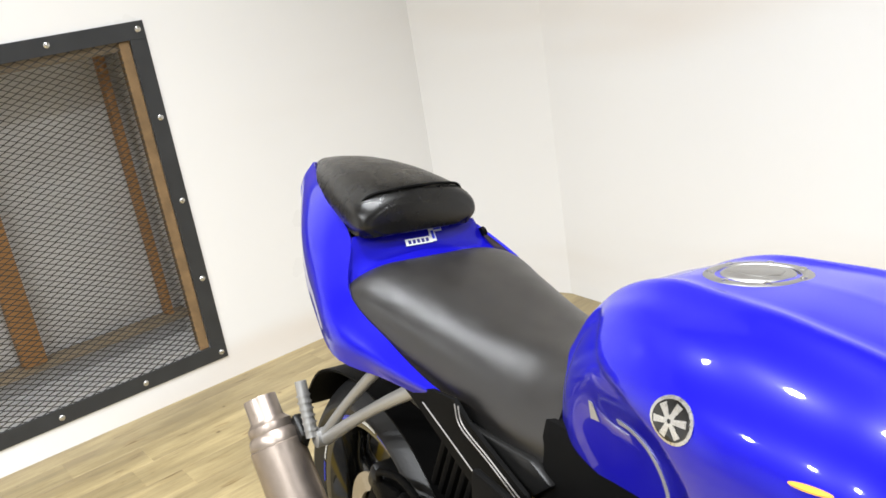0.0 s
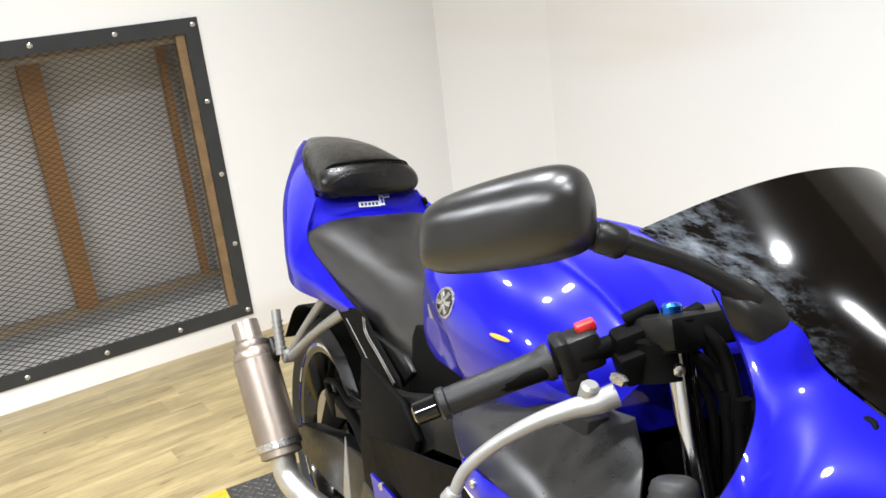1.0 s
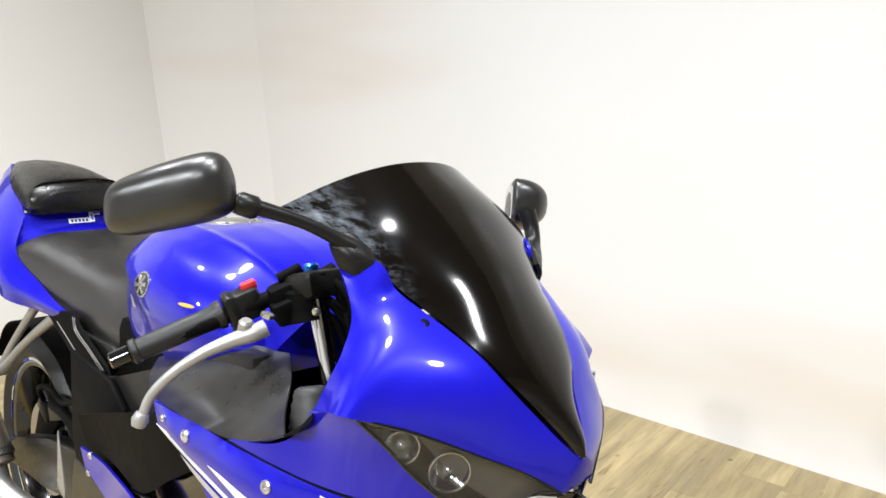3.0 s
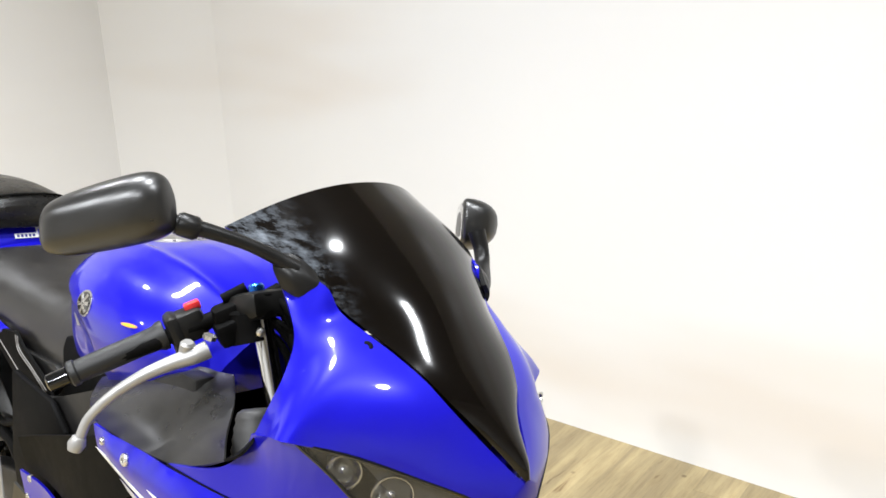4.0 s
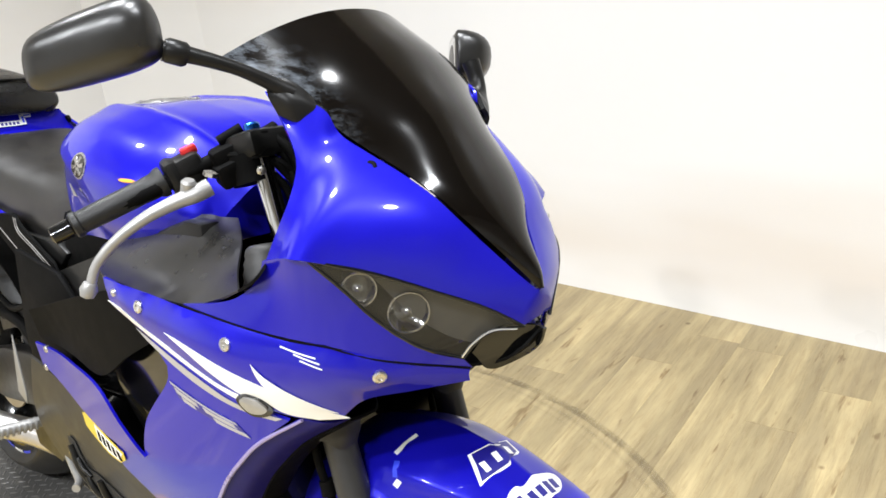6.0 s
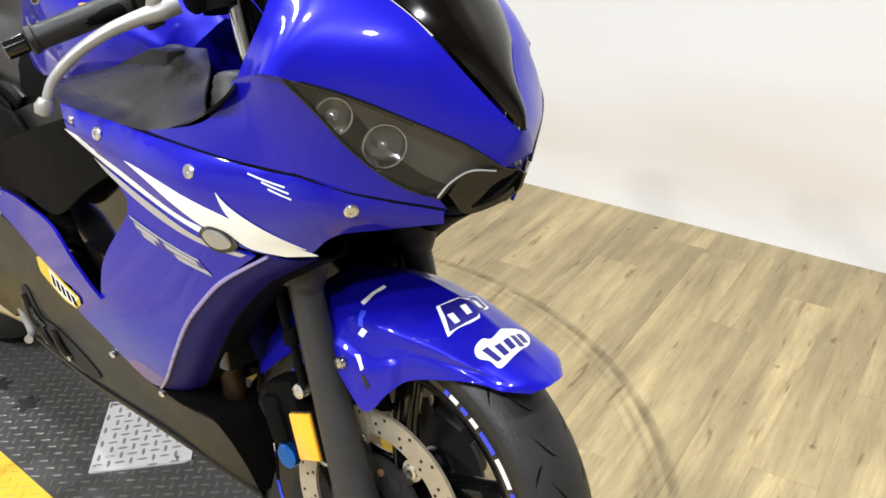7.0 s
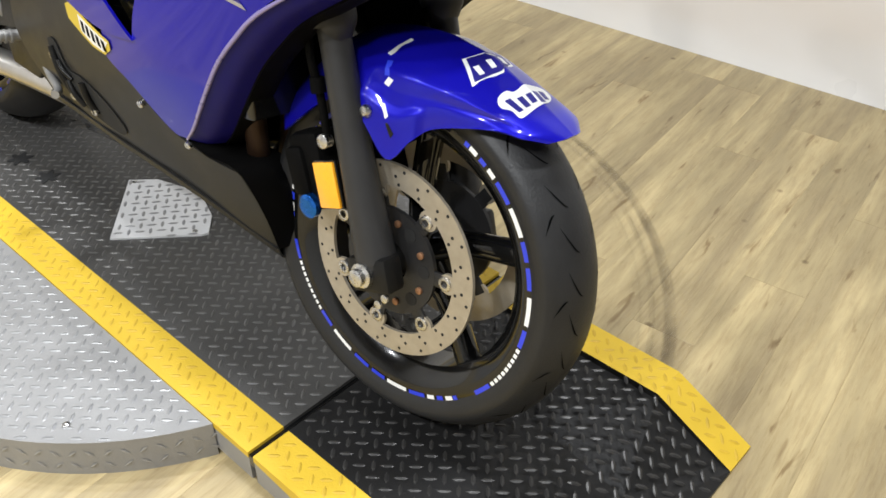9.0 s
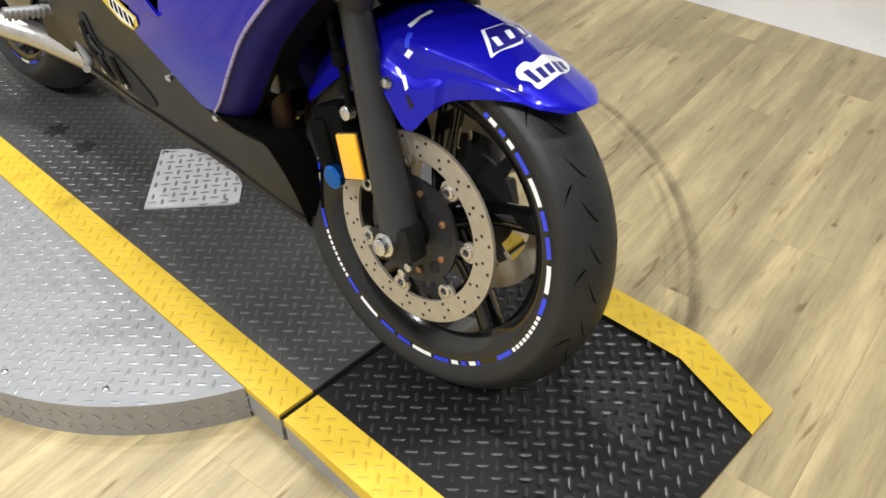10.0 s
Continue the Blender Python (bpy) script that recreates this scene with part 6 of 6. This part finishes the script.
part("link_pipe", tube([(-.598, -.190, .308), (-.570, -.182, .262), (-.50, -.150, .232), (-.40, -.095, .215), (-.2, -.05, .205), (.1, -.03, .21)], .027, 20, 30), PIPE, bike, "bare steel exhaust link pipe")
part("rear_hugger", shell(patch([[(x, y, z) for y in (-.098, -.06, 0, .06, .098)] for x, z in ((-.88, .470), (-.78, .575), (-.62, .610), (-.45, .575), (-.33, .490))], 26, 12), .004, (0, 0, -1)), MATTE, bike, "matte black rear hugger")
part("rear_fender", shell(patch([[(x, y, z) for y in (-.09, 0, .09)] for x, z in ((-.42, .665), (-.55, .705), (-.68, .765), (-.80, .83))], 14, 8), .004, (0, 0, 1)), MATTE, bike, "matte black under-tail")
part("shock_cover", box((.16, .16, .22), pose(-.27, 0, .58, 0, 18, 0), .03), MATTE, bike)
for k in range(6):
    part("boot_rib", box((.012, .17, .15), pose(-.352 + .018 * k, -.01, .60 - .006 * k, 0, 24, 0), .004), MATTE, bike)
part("rear_caliper", box((.085, .05, .055), pose(-.585, -.062, .420, 0, 28, 0), .012), SATIN, bike, "black rear brake caliper")
part("caliper_arm", prism([(-.66, -.075, .32), (-.60, -.075, .44), (-.52, -.075, .45), (-.50, -.075, .41), (-.62, -.075, .29)], (0, 0, 0), (0, -.012, 0), .004), MATTE, bike)
part("rear_disc", lathe([(-.0025, .075), (-.0025, .11), (.0025, .11), (.0025, .075)], (-.64, -.060, .302), (0, 1, 0), 56, closed=True), DISC, rear, "worn rear brake disc")
part("disc_guard", prism([(-.47, -.105, .47), (-.38, -.11, .52), (-.26, -.115, .545), (-.16, -.12, .50), (-.15, -.12, .46), (-.26, -.115, .50), (-.38, -.11, .475), (-.46, -.105, .44)], (0, 0, 0), (0, -.010, 0), .003), SATIN, bike)
part("rear_hose", tube([(-.57, -.09, .45), (-.50, -.12, .505), (-.42, -.125, .53), (-.34, -.13, .525), (-.24, -.138, .56)], .006, 10, 24), MATTE, bike)
part("sprocket", lathe([(-.003, .05), (-.003, .092), (.003, .092), (.003, .05)], (-.64, .075, .302), (0, 1, 0), 48, closed=True), CARRIER, rear)
for side in (-1, 1):
    for base in (18, 138, 258):
        for a0, a1, blue in ((0, 12, 1), (14, 26, 0), (28, 40, 1), (52, 62, 1), (64, 90, 0), (92, 102, 1)):
            bm = bmesh.new()
            g = []
            for a in np.linspace(radians(base + a0), radians(base + a1), 10):
                u = Vector((math.cos(a), 0, math.sin(a)))
                g.append([REAR_HUB + u * r + Vector((0, side * .0738, 0)) for r in (.2105, .2185)])
            grid_mesh(bm, g)
            part("rim_sticker", bm, BLUE_DECAL if blue else WHITE_DECAL, rear)
part("wiring_loom", tube([(-.46, -.10, .47), (-.40, -.125, .50), (-.30, -.13, .50), (-.20, -.135, .46), (-.14, -.14, .44)], .011, 12, 20), MATTE, bike)
eng = part("engine", box((.36, .30, .26), pose(.12, 0, .37, 0, -8, 0), .04), GLOSSBLACK, bike, "black four-cylinder engine block")
part("cylinder_head", box((.22, .30, .20), pose(.28, 0, .57, 0, 28, 0), .03), GLOSSBLACK, eng)
part("gearbox", box((.24, .26, .20), pose(-.08, 0, .40), .04), GLOSSBLACK, eng)
part("clutch_cover", lathe([(0, .085), (.02, .085), (.034, .07), (.038, .03), (.038, 0)], (.02, -.135, .37), (0, -1, 0), 36), SATIN, eng)
for k in range(6):
    a = 2 * math.pi * k / 6
    part("cover_bolt", lathe([(0, .006), (.005, .006), (.006, .003)], (.02 + .078 * math.cos(a), -.158, .37 + .078 * math.sin(a)), (0, -1, 0), 8), STEEL, eng)
part("airbox", box((.50, .24, .16), pose(.14, 0, .685), .03), MATTE, bike)
rad = part("radiator", box((.028, .28, .24), pose(.455, 0, .545, 0, -12, 0), .004), GLOSSBLACK, bike, "black radiator")
for k in range(4):
    y = -.105 + k * .07
    part("exhaust_header", tube([(.36, y, .50), (.425, y, .47), (.435, y * .9, .38), (.40, y * .6, .27), (.30, y * .4, .22), (.10, -.03, .21)], .017, 14, 30), HEADER, bike, "heat-browned exhaust header pipe")
part("oil_filter", lathe([(0, .03), (.05, .032), (.055, .028)], (.38, 0, .30), (1, 0, 0), 24), SATIN, eng)
part("fairing_stay", box((.30, .04, .05), pose(.62, 0, .80, 0, 10, 0), .01), MATTE, bike)
part("dash", box((.06, .18, .09), pose(.565, 0, .955, 0, -40, 0), .015), MATTE, bike, "black instrument cluster")
part("inner_nose", box((.10, .20, .12), pose(.66, 0, .80, 0, 20, 0), .02), MATTE, bike)
part("radiator_shroud", box((.34, .36, .012), pose(.50, 0, .67, 0, -6, 0), .004), MATTE, bike)
part("rubber_boot", lathe([(-.026, .014), (-.023, .019), (-.016, .0218), (-.012, .0214), (-.006, .0245), (-.001, .0242), (.006, .0270), (.012, .0266), (.018, .029), (.026, .028), (.030, .024)], (.556, -.160, .806), (.30, -.10, -.95), 28), BOOT, bike, "dark pleated rubber boot")
# opening in the belly pan with the engine cover's fittings in it
opening = panel("belly_opening", [(.055, .425), (.085, .432), (.110, .395), (.150, .392), (.195, .370), (.222, .330), (.205, .312), (.160, .318), (.105, .340), (.062, .385)], HOLE, bike, "dark opening in the belly pan", (), .0012, .0008)
for (x0, z0), (x1, z1), r in (((.070, .420), (.100, .345), .006), ((.100, .372), (.125, .335), .005), ((.150, .385), (.160, .335), .006), ((.085, .400), (.12, .38), .004)):
    part("linkage", tube([on_side(-1, .003)(x0, z0), on_side(-1, .006)((x0 + x1) / 2, (z0 + z1) / 2), on_side(-1, .003)(x1, z1)], r, 10, 8), SATIN, opening)
for x, z in ((.100, .345), (.158, .338), (.072, .405)):
    p, n = side_point(x, z, .006)
    screw(p, n, .0075, STEEL, opening)
part("side_stand", tube([(-.02, .12, .28), (.02, .22, .02)], .012, 12), SATIN, bike, "black side stand")
part("stand_foot", box((.06, .04, .008), pose(.022, .224, .016, 8, 0, 0), .003), SATIN, bike)
part("pedal", tube([(-.10, -.165, .36), (-.02, -.185, .34), (.04, -.20, .335), (.06, -.215, .335)], .007, 10, 16), ALU, bike)


# ---- floor of loose-laid planks ----
FX = Vector((math.cos(math.radians(-3.5)), math.sin(math.radians(-3.5)), 0))     # the planks lie a little askew to the walls
FY = Vector((FX.y, -FX.x, 0))
PW, PL = 0.122, 0.915
frot = Matrix((FX, -FY, Vector((0, 0, 1)))).transposed().to_4x4()
floor_bm = bmesh.new()
lo = [floor_bm.verts.new((*p, -0.006)) for p in ring_c]
hi = [floor_bm.verts.new((*p, -0.05)) for p in ring_c]
floor_bm.faces.new(lo)
floor_bm.faces.new(hi[::-1])
bridge(floor_bm, lo, hi)
floor = tagged(part("floor", floor_bm, PLANK, None, smooth=False), "floor of light yellow-brown wood-look vinyl planks", "floor", kind="structure")
plank_mesh = bpy.data.meshes.new("plank")
pb = box((PW, PL, 0.006), Matrix.Translation((0, 0, -0.003)), 0.0005, seg=1)
pb.to_mesh(plank_mesh)
pb.free()
plank_mesh.materials.append(PLANK)
rnd = random.Random(4)


def clip_to_room(poly):
    """The part of a plank's outline inside the room's outline."""
    mid = sum(ring_c, Vector((0, 0))) / len(ring_c)
    for a, b in zip(ring_c, ring_c[1:] + ring_c[:1]):
        n = Vector((a.y - b.y, b.x - a.x))
        n = n if n.dot(mid - a) > 0 else -n
        out = []
        for p, q in zip(poly, poly[1:] + poly[:1]):
            dp, dq = n.dot(p - a), n.dot(q - a)
            if dp >= 0:
                out.append(p)
            if (dp >= 0) != (dq >= 0):
                out.append(p.lerp(q, dp / (dp - dq)))
        poly = out
        if len(poly) < 3:
            return []
    return poly


for i in range(0, 56):
    shift = rnd.random() * PL
    for j in range(-2, 7):
        c = Vector((*CORNER_B, 0)) + FX * ((i - 8) * PW + PW / 2) + FY * (j * PL + shift)
        m = Matrix.Translation(c) @ frot @ Matrix.Rotation(math.pi * (rnd.random() > .5), 4, "Z")
        whole = [(m @ Vector((x, y, 0))).xy for x, y in ((-PW / 2, -PL / 2), (PW / 2, -PL / 2), (PW / 2, PL / 2), (-PW / 2, PL / 2))]
        cut = clip_to_room(whole)
        if not cut:
            continue
        if len(cut) == 4 and all((p - q).length < 1e-6 for p, q in zip(cut, whole)):
            ob = new("plank", plank_mesh)
        else:
            back = m.inverted()
            edge = [back @ Vector((*p, 0)) for p in cut]
            pb = prism(edge, (0, 0, -0.006), (0, 0, 0))
            bmesh.ops.recalc_face_normals(pb, faces=pb.faces)
            me = bpy.data.meshes.new("plank")
            pb.to_mesh(me)
            pb.free()
            me.materials.append(PLANK)
            ob = new("plank", me)
        ob.parent = floor
        ob.matrix_basis = m

# dark tyre scuffs, swept round by the turntable
def scuff_material():
    m = bpy.data.materials.new("tyre_scuff")
    m.use_nodes = True
    nt = m.node_tree
    b = nt.nodes["Principled BSDF"]
    b.inputs["Base Color"].default_value = (0.09, 0.065, 0.04, 1)
    b.inputs["Roughness"].default_value = 0.6
    tc = nt.nodes.new("ShaderNodeTexCoord")
    sub = nt.nodes.new("ShaderNodeVectorMath")
    sub.operation = "SUBTRACT"
    sub.inputs[1].default_value = (0.03, 0.12, 0.0012)
    nt.links.new(tc.outputs["Object"], sub.inputs[0])
    ln = nt.nodes.new("ShaderNodeVectorMath")
    ln.operation = "LENGTH"
    nt.links.new(sub.outputs[0], ln.inputs[0])
    line = nt.nodes.new("ShaderNodeTexNoise")
    line.noise_dimensions = "1D"
    line.inputs["Scale"].default_value, line.inputs["Detail"].default_value = 42, 3
    nt.links.new(ln.outputs["Value"], line.inputs["W"])
    patchy = nt.nodes.new("ShaderNodeTexNoise")
    patchy.inputs["Scale"].default_value, patchy.inputs["Detail"].default_value = 9, 5
    nt.links.new(tc.outputs["Object"], patchy.inputs["Vector"])
    inner = nt.nodes.new("ShaderNodeMapRange")
    inner.interpolation_type = "SMOOTHSTEP"
    inner.inputs[1].default_value, inner.inputs[2].default_value = 0.93, 0.985
    outer = nt.nodes.new("ShaderNodeMapRange")
    outer.interpolation_type = "SMOOTHSTEP"
    outer.inputs[1].default_value, outer.inputs[2].default_value = 1.06, 1.01
    sharp = nt.nodes.new("ShaderNodeMapRange")
    sharp.inputs[1].default_value, sharp.inputs[2].default_value = 0.40, 0.72
    spots = nt.nodes.new("ShaderNodeMapRange")
    spots.inputs[1].default_value, spots.inputs[2].default_value, spots.inputs[4].default_value = 0.30, 0.75, 0.55
    nt.links.new(ln.outputs["Value"], inner.inputs[0])
    nt.links.new(ln.outputs["Value"], outer.inputs[0])
    nt.links.new(line.outputs["Fac"], sharp.inputs[0])
    nt.links.new(patchy.outputs["Fac"], spots.inputs[0])
    f = inner.outputs[0]
    for o in (outer.outputs[0], sharp.outputs[0], spots.outputs[0]):
        mu = nt.nodes.new("ShaderNodeMath")
        mu.operation = "MULTIPLY"
        nt.links.new(f, mu.inputs[0])
        nt.links.new(o, mu.inputs[1])
        f = mu.outputs[0]
    tr = nt.nodes.new("ShaderNodeBsdfTransparent")
    mx = nt.nodes.new("ShaderNodeMixShader")
    nt.links.new(f, mx.inputs[0])
    nt.links.new(tr.outputs[0], mx.inputs[1])
    nt.links.new(b.outputs[0], mx.inputs[2])
    nt.links.new(mx.outputs[0], nt.nodes["Material Output"].inputs[0])
    return m


SCUFF = scuff_material()
bm = bmesh.new()
grid_mesh(bm, [[(0.03 + r * math.cos(radians(a)), 0.12 + r * math.sin(radians(a)), 0.0012) for r in (.92, 1.07)] for a in np.linspace(8, 105, 60)])
tagged(part("tyre_scuff", bm, SCUFF, floor, "dark curved tyre scuffs on the planks"), kind="stuff")
